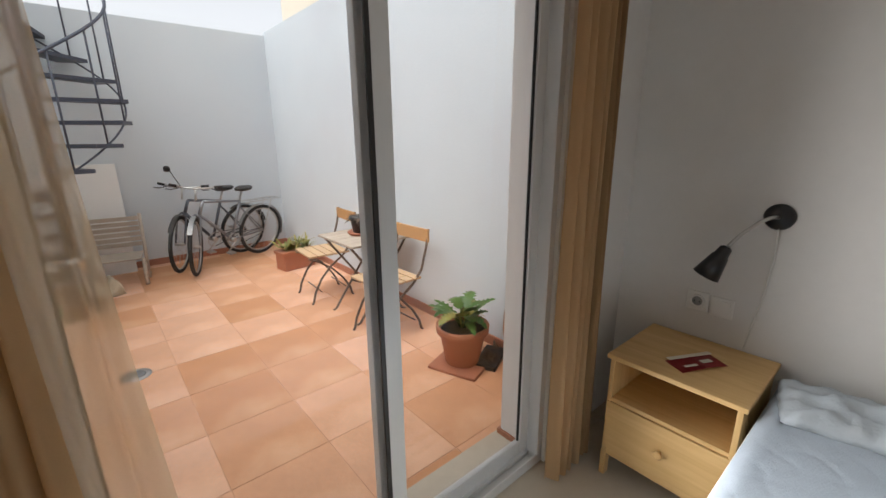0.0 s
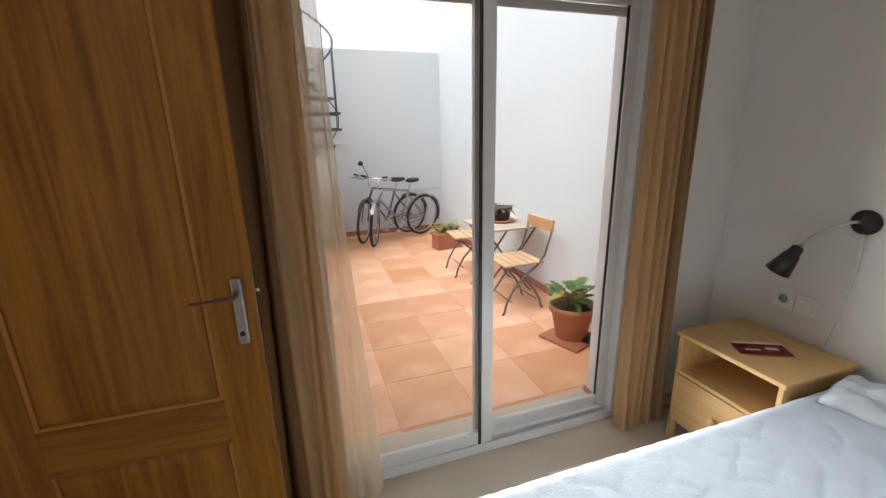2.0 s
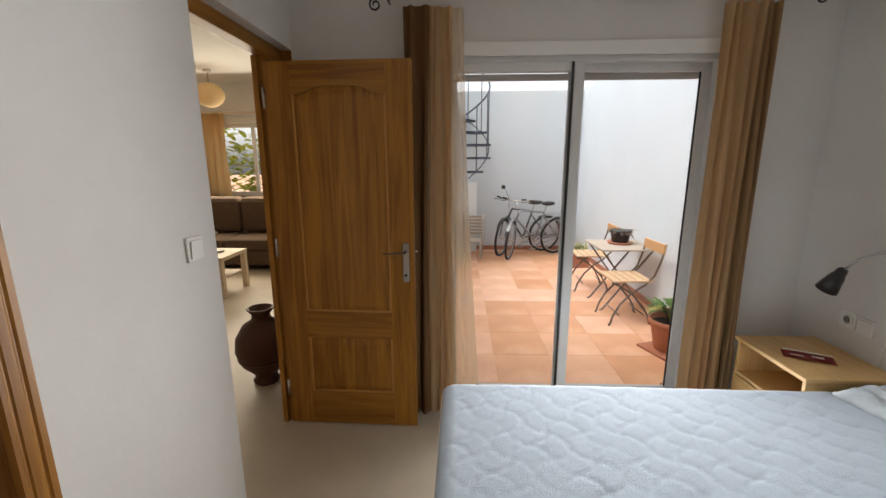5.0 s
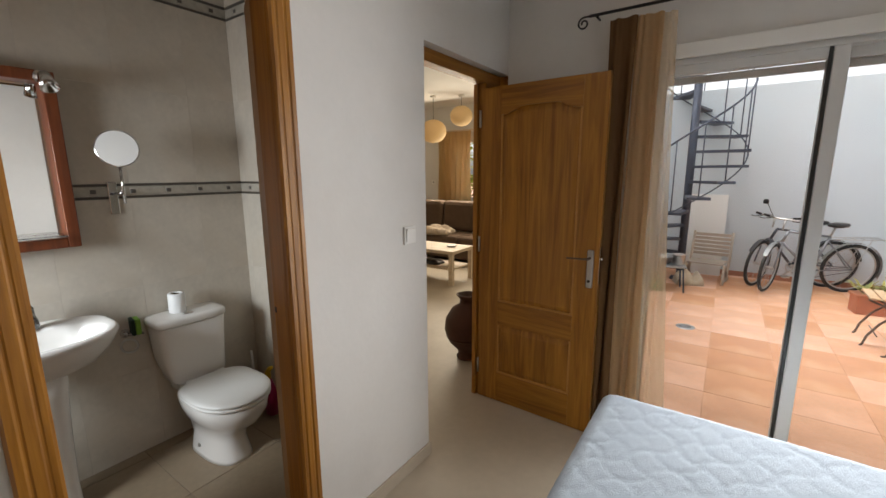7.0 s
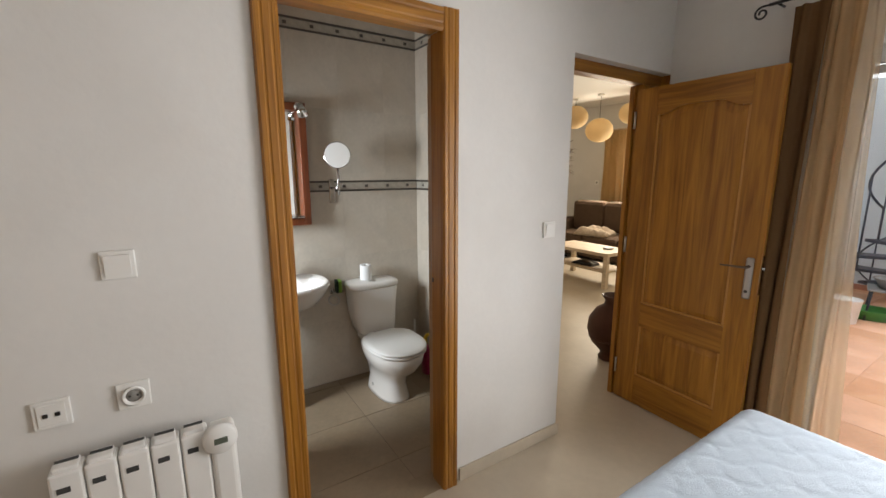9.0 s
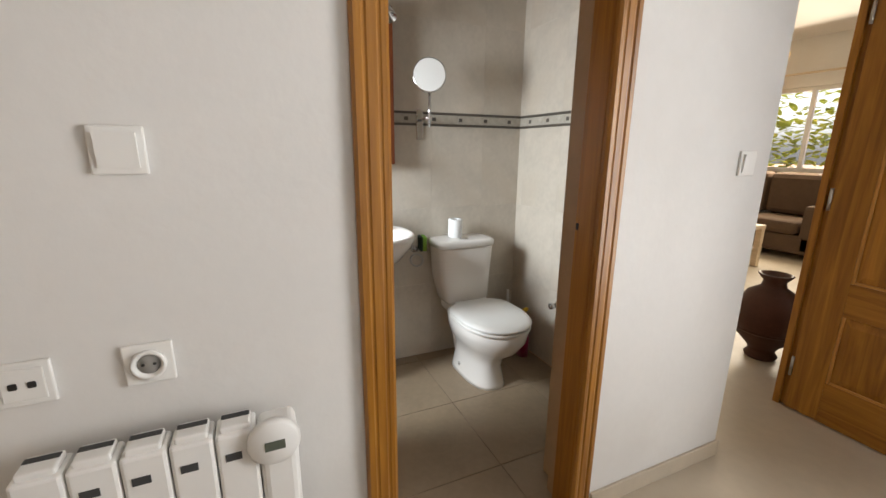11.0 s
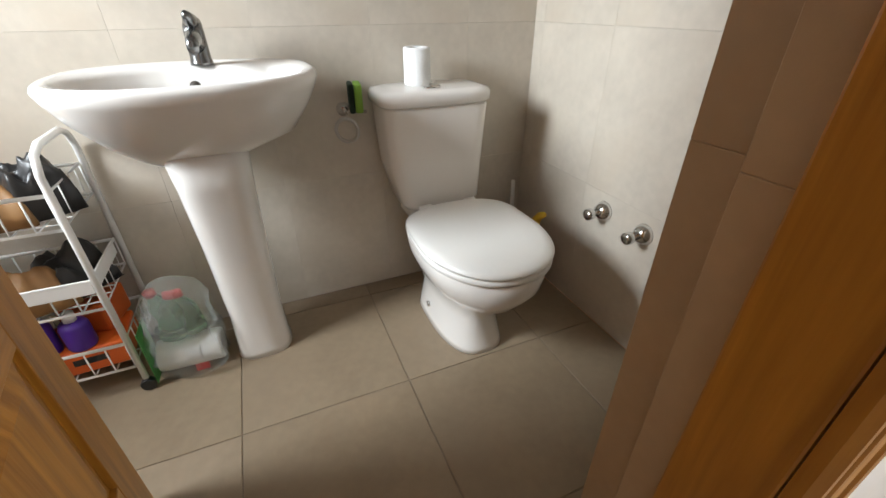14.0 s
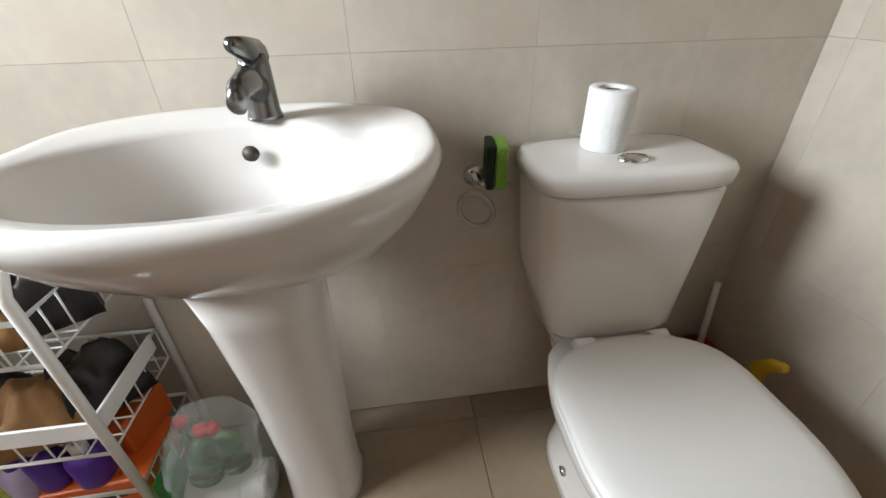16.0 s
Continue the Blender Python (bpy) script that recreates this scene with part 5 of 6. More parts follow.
PAPER_SHADE = cloth_mat("rice_paper", (0.74, 0.60, 0.38), 0.5)
for x, y, z, r in ((-2.86, 3.1, 2.17, 0.21), (-3.35, 3.1, 2.42, 0.21), (-2.45, 3.3, 2.40, 0.18)):
    pd = thing("pendant_lamp", (x, y, z), "round cream paper pendant lampshade", "pendant lamp", "living-room pendants")
    bm = B()
    prof = []
    for k in range(25):
        a = math.pi * k / 24
        prof.append((r * max(0.12, math.sin(a)) * (1 + (0.015 if k % 2 else -0.015)), -r * 0.88 * math.cos(a)))
    lathe(bm, prof, 28, cap=False)
    part("shade", bm, PAPER_SHADE, pd, smooth=True)
    bm = B()
    tube(bm, [(0, 0, r * 0.85), (0, 0, 2.72 - z)], 0.004, 6)
    part("cable", bm, BLACK, pd)
    bm = B()
    lathe(bm, [(0.05, 2.72 - z - 0.03), (0.05, 2.72 - z)], 16)
    part("ceiling_rose", bm, WHITE_PLASTIC, pd)
fl = thing("dried_flower_stand", (-3.62, 3.2, 0.0), "tall dark stand with a dried flower arrangement", "stand")
bm = B()
lathe(bm, [(0.14, 0), (0.13, 0.02), (0.02, 0.03), (0.015, 1.6)], 16)
part("pole", bm, BLACK_METAL, fl)
rng = random.Random(31)
bm = B()
for i in range(60):
    a = rng.uniform(0, 6.28)
    leaf_blade(bm, (0, 0, 1.5 + rng.uniform(0, 0.5)), (math.cos(a), math.sin(a), rng.uniform(-0.2, 1.5)), rng.uniform(0.12, 0.26), 0.03, rng.uniform(0, 0.1))
part("dried_stems", bm, DRY, fl)
s5 = fitting("wall_socket", (-3.62, LIV_N, 1.32), "white wall socket in the living room", "socket", -90)
socket_face(s5)


# ---------- bathroom fittings ----------
def reshape(ob, change):
    """Moves every vertex of a thing's parts by one rule in the thing's own space."""
    for child in ob.children_recursive:
        for v in child.data.vertices:
            v.co = change(v.co)


TY = -1.555  # the toilet's axis
wc = thing("toilet", (BATH_W, TY, 0.0), "white ceramic close-coupled toilet with its lid down", "toilet")
bm = B()
# foot and bowl as one body, seen from above x runs away from the wall
oval_loft(bm, [(0.405, 0, 0.0, 0.215, 0.112, 2.6), (0.405, 0, 0.02, 0.21, 0.107, 2.6), (0.405, 0, 0.12, 0.19, 0.094, 2.4), (0.42, 0, 0.19, 0.20, 0.102, 2.3),
               (0.46, 0, 0.26, 0.25, 0.145, 2.2), (0.485, 0, 0.33, 0.27, 0.172, 2.2), (0.49, 0, 0.385, 0.275, 0.18, 2.2), (0.49, 0, 0.395, 0.268, 0.175, 2.2)], 40)
part("bowl", bm, CERAMIC, wc, smooth=True)
bm = B()
box(bm, 0.01, 0.36, -0.105, 0.105, 0.32, 0.402, 0.03, 3)
oval_loft(bm, [(0.24, 0, 0.09, 0.06, 0.07, 3), (0.22, 0, 0.2, 0.07, 0.075, 3), (0.19, 0, 0.33, 0.12, 0.095, 4)], 32)
part("rear_deck", bm, CERAMIC, wc)


def seat_outline(grow, z, x0=0.335, xt=0.765, w=0.19, n=44):
    pts = []
    for i in range(n):
        a = 2 * math.pi * i / n
        c, s = math.cos(a), math.sin(a)
        cx = x0 + (xt - x0) * 0.5
        rx = (xt - x0) / 2 + grow
        p = 2.0 if c > 0 else 5.0
        x = cx + rx * math.copysign(abs(c) ** (2 / p), c)
        y = (w + grow) * math.copysign(abs(s) ** (2 / 2.2), s) * (1.0 if c > 0 else 1 - 0.05 * abs(c))
        pts.append((x, y, z))
    return pts


def outline_loft(bm, rows):
    rings = [[bm.verts.new(p) for p in r] for r in rows]
    skin(bm, rings)


bm = B()
outline_loft(bm, [seat_outline(-0.006, 0.396), seat_outline(0.0, 0.400), seat_outline(0.0, 0.412), seat_outline(-0.004, 0.416)])
part("seat", bm, WHITE_PLASTIC, wc, smooth=True)
bm = B()
outline_loft(bm, [seat_outline(-0.006, 0.419), seat_outline(0.001, 0.423), seat_outline(0.002, 0.430), seat_outline(-0.006, 0.438), seat_outline(-0.03, 0.4425), seat_outline(-0.09, 0.444)])
part("lid", bm, WHITE_PLASTIC, wc, "white closed toilet lid", smooth=True)
for s in (-1, 1):
    bm = B()
    tube(bm, [(0.335, s * 0.10, 0.425), (0.335, s * 0.06, 0.425)], 0.012, 10)
    part("hinge", bm, WHITE_PLASTIC, wc)
bm = B()
oval_loft(bm, [(0.165, 0, 0.403, 0.13, 0.125, 5), (0.165, 0, 0.425, 0.14, 0.143, 5), (0.163, 0, 0.56, 0.150, 0.172, 6), (0.162, 0, 0.755, 0.156, 0.187, 6), (0.162, 0, 0.763, 0.15, 0.182, 6)], 48)
part("cistern", bm, CERAMIC, wc, smooth=True)
bm = B()
oval_loft(bm, [(0.165, 0, 0.764, 0.155, 0.19, 5), (0.165, 0, 0.77, 0.163, 0.20, 5), (0.165, 0, 0.795, 0.163, 0.20, 5), (0.165, 0, 0.806, 0.155, 0.192, 5), (0.165, 0, 0.811, 0.13, 0.17, 4)], 48)
part("cistern_lid", bm, CERAMIC, wc, smooth=True)
bm = B()
lathe(bm, [(0.030, 0), (0.030, 0.004), (0.026, 0.008), (0.0, 0.009)], 24, (0.245, -0.012, 0.8105))
part("flush_button", bm, CHROME, wc, "chrome flush button", smooth=True)
for s in (-1, 1):
    bm = B()
    lathe(bm, [(0.011, 0), (0.010, 0.006), (0, 0.007)], 12, (0.395, s * 0.103, 0.062), (0, s, 0))
    part("floor_bolt_cap", bm, STEEL, wc)
# a compact pan: shallow cistern close to the wall
reshape(wc, lambda p: Vector((p.x * 0.655 if p.x < 0.328 else 0.215 + (p.x - 0.328) * 1.087, p.y * 0.92 if p.z > 0.45 else p.y * 0.99 + 0.015, p.z * 0.938)))

pr = thing("toilet_roll", (-1.23, -1.585, 0.762), "white toilet roll standing on the cistern lid", "toilet roll")
bm = B()
lathe(bm, [(0.040, 0), (0.041, 0.003), (0.041, 0.102), (0.039, 0.105), (0.021, 0.105), (0.020, 0.103), (0.020, 0.002), (0.021, 0.0), (0.040, 0.0)], 32, cap=False)
pr.matrix_world = pose(-1.23, -1.585, 0.7625, 0, 2, 0)
TISSUE = mat("tissue", (0.82, 0.82, 0.81), 0.95, var=0.03, scale=30, bump=0.2, bump_scale=120, spec=0.1)
part("paper", bm, TISSUE, pr)
bm = B()
v = [bm.verts.new(p) for p in ((-0.05, -0.02, 0.003), (-0.05, 0.035, 0.003), (-0.085, -0.03, 0.001), (-0.075, 0.03, 0.001))]
bm.faces.new((v[0], v[1], v[3], v[2]))
bmesh.ops.solidify(bm, geom=bm.faces[:], thickness=0.001)
part("loose_sheet", bm, TISSUE, pr)
bm = B()
lathe(bm, [(0.0198, 0.001), (0.0198, 0.099)], 20, cap=False)
part("cardboard_core", bm, mat("cardboard", (0.20, 0.15, 0.11), 0.9, var=0.1), pr)

WY = -2.185
wb = thing("pedestal_basin", (BATH_W, WY, -0.0), "white ceramic wash basin on a tall pedestal", "wash basin")


def basin_row(rx, ry, cx, z, flat=0.0, n=52):
    row = []
    for i in range(n):
        a = 2 * math.pi * i / n
        c, s = math.cos(a), math.sin(a)
        p = 2.3 if c > 0 else 3.6
        x = cx + rx * math.copysign(abs(c) ** (2 / p), c)
        y = ry * math.copysign(abs(s) ** (2 / 2.4), s) * (1.0 if c > 0 else 1 - 0.16 * c * c)
        row.append((max(x, 0.004), y, z))
    return row


bm = B()
outline_loft(bm, [basin_row(0.10, 0.10, 0.22, 0.655), basin_row(0.13, 0.13, 0.225, 0.675), basin_row(0.20, 0.20, 0.25, 0.725), basin_row(0.262, 0.240, 0.268, 0.79), basin_row(0.283, 0.260, 0.283, 0.835),
                  basin_row(0.288, 0.266, 0.287, 0.855), basin_row(0.284, 0.262, 0.285, 0.866), basin_row(0.276, 0.254, 0.284, 0.870), basin_row(0.270, 0.248, 0.284, 0.868)])
inner_rim = [f for f in bm.faces if len(f.verts) > 20 and f.calc_center_median().z > 0.8]
bmesh.ops.delete(bm, geom=inner_rim, context="FACES_ONLY")
top_edge = sorted([v for v in bm.verts if abs(v.co.z - 0.868) < 1e-5], key=lambda v: v.index)
prev = top_edge
for rx, ry, cx, z in ((0.205, 0.232, 0.335, 0.866), (0.196, 0.222, 0.335, 0.856), (0.175, 0.20, 0.33, 0.80), (0.12, 0.15, 0.305, 0.745), (0.03, 0.03, 0.29, 0.735)):
    n = len(prev)
    cur = []
    for i in range(n):
        a = 2 * math.pi * i / n
        cur.append(bm.verts.new((cx + rx * math.cos(a), ry * math.sin(a), z)))
    for i in range(n):
        f = bm.faces.new((prev[i], prev[(i + 1) % n], cur[(i + 1) % n], cur[i]))
        f.smooth = True
    prev = cur
bm.faces.new(prev)
part("bowl", bm, CERAMIC, wb, smooth=True)
bm = B()
oval_loft(bm, [(0.22, 0.018, 0.0, 0.104, 0.085, 2.8), (0.22, 0.018, 0.02, 0.10, 0.080, 2.8), (0.22, 0.018, 0.15, 0.094, 0.077, 2.8), (0.23, 0.018, 0.40, 0.104, 0.083, 3.0), (0.25, 0.018, 0.60, 0.12, 0.09, 3.2), (0.265, 0.018, 0.71, 0.135, 0.096, 3.4)], 36)
part("pedestal", bm, CERAMIC, wb, "white fluted ceramic pedestal", smooth=True)
bm = B()
lathe(bm, [(0.0125, 0), (0.0125, 0.003), (0, 0.003)], 16, (0.163, -0.005, 0.822), (1, 0, 0.35))
part("overflow_hole", bm, mat("dark_hole", (0.05, 0.04, 0.03), 0.5), wb)
bm = B()
lathe(bm, [(0.028, 0), (0.026, 0.004), (0, 0.002)], 20, (0.29, 0, 0.735))
part("drain", bm, CHROME, wb)
reshape(wb, lambda p: Vector((p.x * 0.826, p.y * 1.04 if p.z > 0.72 else p.y - 0.03, p.z * 0.977)))
tap = thing("basin_tap", (BATH_W + 0.098, WY + 0.02, 0.848), "chrome single-lever mixer tap on the basin", "tap")
bm = B()
lathe(bm, [(0.027, 0), (0.026, 0.005), (0.024, 0.01), (0.023, 0.06), (0.021, 0.075)], 20)
part("body", bm, DARK_CHROME, tap, smooth=True)
bm = B()
tube(bm, [(0.0, 0, 0.035), (0.05, 0, 0.052), (0.10, 0, 0.048), (0.12, 0, 0.036)], [0.020, 0.017, 0.014, 0.012], 14)
part("spout", bm, DARK_CHROME, tap, smooth=True)
bm = B()
tube(bm, [(-0.012, 0, 0.072), (0.02, 0, 0.082), (0.085, 0, 0.092)], [0.022, 0.015, 0.008], 12)
part("lever", bm, DARK_CHROME, tap, smooth=True)
reshape(tap, lambda p: Vector((p.x, p.y, p.z * 1.2)))

# sponge holder on the wall
sp = thing("sponge_holder", (BATH_W, -1.81, 0.69), "chrome wall holder with a green and black sponge", "holder")
bm = B()
lathe(bm, [(0.022, 0), (0.022, 0.006), (0.012, 0.012), (0.008, 0.05)], 16, (0, 0, 0), (1, 0, 0))
tube(bm, [(0.05, 0, 0.0), (0.06, 0.01, 0.002), (0.07, 0.06, 0.0)], 0.005, 6)
part("bracket", bm, CHROME, sp)
bm = B()
loop_tube(bm, (0.055, -0.005, -0.055), (0.5, 0.85, 0), (0, 0, 1), 0.036, 0.006, 24, 6)
part("ring", bm, STEEL, sp, "brushed ring")
part("sponge", boxes((0.012, 0.085, 0.035, 0.058, 0.0, 0.085), bev=0.006), mat("green_sponge", (0.22, 0.42, 0.06), 0.9, var=0.12, scale=60, bump=0.5), sp, "green sponge", at=pose(0, 0, 0, 0, 0, -8))
part("scourer", boxes((0.012, 0.085, 0.018, 0.034, 0.0, 0.085), bev=0.004), mat("dark_scourer", (0.012, 0.03, 0.015), 0.95, var=0.3, scale=80, bump=0.5), sp, "dark scouring layer", at=pose(0, 0, 0, 0, 0, -8))

# toilet brush and cleaner bottle
br = thing("toilet_brush", (-1.245, BATH_N - 0.07, 0.0), "red toilet-brush pot with a white handle", "toilet brush")
bm = B()
lathe(bm, [(0.05, 0), (0.053, 0.01), (0.046, 0.17), (0.042, 0.175), (0.0, 0.16)], 24)
part("pot", bm, mat("red_plastic", (0.30, 0.015, 0.02), 0.4, var=0.1), br, smooth=True)
bm = B()
tube(bm, [(0, 0, 0.17), (-0.035, 0.015, 0.36)], 0.008, 10)
part("handle", bm, WHITE_PLASTIC, br)
dk = thing("cleaner_bottle", (-1.06, BATH_N - 0.075, 0.0), "magenta toilet-cleaner bottle with a yellow angled cap", "bottle")
bm = B()
oval_loft(bm, [(0, 0, 0, 0.04, 0.028, 3), (0, 0, 0.11, 0.042, 0.03, 3), (0.0, 0, 0.17, 0.035, 0.026, 2.5), (-0.015, 0, 0.215, 0.016, 0.016, 2)], 24)
part("body", bm, mat("magenta_plastic", (0.35, 0.01, 0.09), 0.35, var=0.1), dk, smooth=True)
bm = B()
tube(bm, [(-0.015, 0, 0.215), (-0.018, 0, 0.25), (0.005, 0, 0.28), (0.03, 0, 0.295)], [0.018, 0.018, 0.014, 0.010], 12)
part("cap", bm, mat("yellow_plastic", (0.70, 0.45, 0.02), 0.4, var=0.05), dk, "yellow nozzle cap", smooth=True)
reshape(dk, lambda p: Vector((p.x, p.y, p.z * 1.08)))


def stop_valve(x, z):
    vv = thing("stop_valve", (x, BATH_N, z), "chrome wall stop valve with a domed collar", "valve", "bathroom stop valves", turn=0)
    bm = B()
    lathe(bm, [(0.032, 0), (0.031, 0.008), (0.024, 0.02), (0.013, 0.028)], 24, (0, 0, 0), (0, -1, 0))
    part("collar", bm, CHROME, vv, smooth=True)
    bm = B()
    lathe(bm, [(0.012, 0.02), (0.012, 0.045), (0.017, 0.05), (0.019, 0.058), (0.017, 0.072), (0.008, 0.076), (0, 0.076)], 16, (0, 0, 0), (0, -1, 0))
    part("knob", bm, CHROME, vv, smooth=True)


stop_valve(-0.827, 0.408)
stop_valve(-0.664, 0.405)
sw4 = fitting("light_switch", (-0.78, BATH_N, 1.30), "white light switch on the bathroom tiles", "switch", -90)
rocker(sw4)

# mirror cabinet and shaving mirror
REDWOOD = wood_mat("red_brown_wood", (0.13, 0.03, 0.008), (0.23, 0.06, 0.016), rough=0.4)
mc = thing("mirror_cabinet", (BATH_W, -2.285, 1.18), "red-brown wooden framed mirror with a glass shelf", "mirror")
part("frame_side", boxes((0.0, 0.075, 0.30, 0.345, 0, 0.76), bev=0.004), REDWOOD, mc)
part("frame_side", boxes((0.0, 0.075, -0.345, -0.30, 0, 0.76), bev=0.004), REDWOOD, mc)
part("frame_top", boxes((0.0, 0.075, -0.30, 0.30, 0.715, 0.76), bev=0.004), REDWOOD, mc)
part("frame_bottom", boxes((0.0, 0.075, -0.30, 0.30, 0.0, 0.045), bev=0.004), REDWOOD, mc)
part("mirror", boxes((0.0, 0.025, -0.30, 0.30, 0.045, 0.715)), MIRROR, mc)
sh = part("glass_shelf", boxes((0.026, 0.13, -0.29, 0.29, 0.055, 0.063), bev=0.002), GLASS, mc, "clear glass shelf")
for y in (-0.25, 0.25):
    bm = B()
    tube(bm, [(0.026, y, 0.05), (0.05, y, 0.05)], 0.008, 8)
    part("shelf_clip", bm, CHROME, mc)
bm = B()
lathe(bm, [(0.028, 0), (0.026, 0.012), (0.010, 0.016), (0.009, 0.05)], 16, (0.075, 0.30, 0.735), (1, 0, -0.1))
lathe(bm, [(0.020, 0), (0.034, 0.07), (0.032, 0.07), (0.0, 0.03)], 18, (0.12, 0.30, 0.74), (0.5, 0.1, -0.85))
part("spotlight", bm, CHROME, mc, "small chrome spotlight", smooth=True)
mm = thing("shaving_mirror", (BATH_W, -1.775, 1.37), "round magnifying mirror on a chrome bracket, its bright reflection painted white", "shaving mirror")
part("wall_plate", boxes((0.0, 0.012, -0.02, 0.02, -0.06, 0.10), bev=0.004), CHROME, mm)
bm = B()
tube(bm, [(0.012, 0, 0.04), (0.09, -0.01, 0.045), (0.15, 0.0, 0.05)], 0.008, 8)
tube(bm, [(0.15, 0, 0.0), (0.15, 0, 0.17)], 0.007, 8)
part("arm", bm, CHROME, mm)
nrm = Vector((0.93, -0.36, 0.05)).normalized()
bm = B()
lathe(bm, [(0.080, -0.006), (0.086, 0.0), (0.084, 0.006), (0.080, 0.007)], 40, (0.15, 0, 0.255), nrm)
part("rim", bm, CHROME, mm, smooth=True)
# plain white disc over the mirror's face, in place of its bright reflection
bm = B()
lathe(bm, [(0.080, 0.0072), (0.04, 0.0078), (0.0, 0.008)], 40, (0.15, 0, 0.255), nrm, cap=False)
part("back_cover", bm, WHITE_PLASTIC, mm, "white disc standing in for the mirror's bright reflection")

# wire trolley with toiletries
rk = thing("wire_trolley", (-1.175, -2.72, 0.0), "white wire trolley with three baskets on castors", "trolley")
RX0, RX1, RY0, RY1 = -0.125, 0.125, -0.20, 0.20
WIRE = WHITE_ENAMEL
for y in (RY0, RY1):
    bm = B()
    tube(bm, [(RX1, y, 0.045), (RX1, y, 0.66), (RX1 - 0.02, y, 0.70), (RX1 - 0.06, y, 0.715), (RX0 + 0.06, y, 0.715), (RX0 + 0.02, y, 0.70), (RX0, y, 0.66), (RX0, y, 0.045)], 0.009, 8)
    part("side_frame", bm, WIRE, rk)
    for x in (RX0, RX1):
        bm = B()
        lathe(bm, [(0.018, -0.011), (0.020, -0.008), (0.020, 0.008), (0.018, 0.011)], 14, (x, y, 0.0205), (1, 0, 0))
        tube(bm, [(x, y, 0.02), (x, y, 0.05)], 0.008, 8)
        part("castor", bm, BLACK, rk)
for z, solid in ((0.09, False), (0.30, True), (0.53, False)):
    x0, x1, y0, y1 = RX0 + 0.009, RX1 - 0.004, RY0 + 0.01, RY1 - 0.01
    top, low = z + 0.085, z
    bm = B()
    tube(bm, [(x0, y0, low), (x1, y0, low), (x1, y1, low), (x0, y1, low), (x0, y0, low)], 0.004, 6)
    bk = part("basket", bm, WIRE, rk)
    bm = B()
    tube(bm, [(x0, y0, top), (x1, y0, top), (x1, y1, top), (x0, y1, top), (x0, y0, top)], 0.005, 6)
    part("rim_wire", bm, WIRE, bk)
    for k in range(9):
        y = y0 + (y1 - y0) * k / 8
        bm = B()
        tube(bm, [(x1, y, top), (x1, y, low), (x0, y, low), (x0, y, top)], 0.0022, 5)
        part("wire", bm, WIRE, bk)
    for k in range(1, 6):
        x = x0 + (x1 - x0) * k / 6
        bm = B()
        tube(bm, [(x, y0, top), (x, y0, low), (x, y1, low), (x, y1, top)], 0.0022, 5)
        part("wire", bm, WIRE, bk)
    if solid:
        bm = B()
        box(bm, x1 - 0.002, x1 + 0.004, y0, y1, top - 0.035, top + 0.006, 0.002)
        part("rim_band", bm, WIRE, bk)
        bm = boxes((x0 + 0.02, x1 - 0.002, y1 - 0.004, y1 + 0.002, top - 0.035, top + 0.006), bev=0.002)
        part("rim_band", bm, WIRE, bk)

ORANGE = mat("orange_pack", (0.72, 0.13, 0.02), 0.45, var=0.1, scale=15)
PURPLE = mat("violet_plastic", (0.09, 0.03, 0.32), 0.35, var=0.1)
LILAC = mat("lilac_plastic", (0.50, 0.44, 0.66), 0.4, var=0.1)
TAN = mat("tan_leather", (0.33, 0.17, 0.06), 0.6, var=0.25, scale=12)
TEAL = mat("teal_plastic", (0.20, 0.45, 0.42), 0.45, var=0.1)
LIME = mat("lime_bag", (0.55, 0.58, 0.12), 0.5, var=0.2, scale=20)
OX, OY = -1.175, -2.72


def small_bottle(place, r, h, body, cap, label):
    ob = thing("bottle", place, label, "bottle")
    bm = B()
    lathe(bm, [(r * 0.95, 0), (r, 0.005), (r, h * 0.62), (r * 0.85, h * 0.72), (r * 0.4, h * 0.78)], 18)
    part("body", bm, body, ob, smooth=True)
    bm = B()
    lathe(bm, [(r * 0.45, h * 0.77), (r * 0.45, h), (0, h)], 14)
    part("cap", bm, cap, ob)


bx = thing("tissue_pack", (OX + 0.02, OY + 0.08, 0.094), "orange carton in the lowest basket", "carton", turn=4)
part("carton", boxes((-0.075, 0.08, -0.10, 0.10, 0, 0.075), bev=0.006), ORANGE, bx)
part("print_bar", boxes((0.0802, 0.081, -0.03, 0.05, 0.03, 0.05)), BLACK, bx)
bx2 = thing("tissue_pack", (OX - 0.04, OY + 0.10, 0.17), "orange carton lying on another carton", "carton", turn=-14)
part("carton", boxes((-0.06, 0.06, -0.06, 0.06, 0, 0.09), bev=0.006), ORANGE, bx2)
small_bottle((OX + 0.07, OY + 0.01, 0.17), 0.030, 0.13, PURPLE, LILAC, "violet bottle with a lilac cap on the trolley")
small_bottle((OX + 0.07, OY + 0.085, 0.17), 0.034, 0.11, PURPLE, WHITE_PLASTIC, "violet bottle with a white cap on the trolley")
small_bottle((OX + 0.06, OY - 0.06, 0.094), 0.032, 0.16, LILAC, PURPLE, "lilac bottle with a violet cap on the trolley")
bm = B()
crumple(bm, 0.16, 0.13, 0.09, 24, 15.0, 3.5)
single("lime_bag", bm, LIME, "crumpled yellow-green plastic bag on the trolley", "bag", (OX + 0.04, OY - 0.12, 0.094))
bm = B()
crumple(bm, 0.17, 0.16, 0.11, 26, 17.0, 2.6)
single("wash_bag", bm, TAN, "tan leather wash bag in the middle basket", "wash bag", (OX + 0.02, OY + 0.03, 0.304), 20)
bm = B()
crumple(bm, 0.15, 0.15, 0.15, 26, 19.0, 3.2)
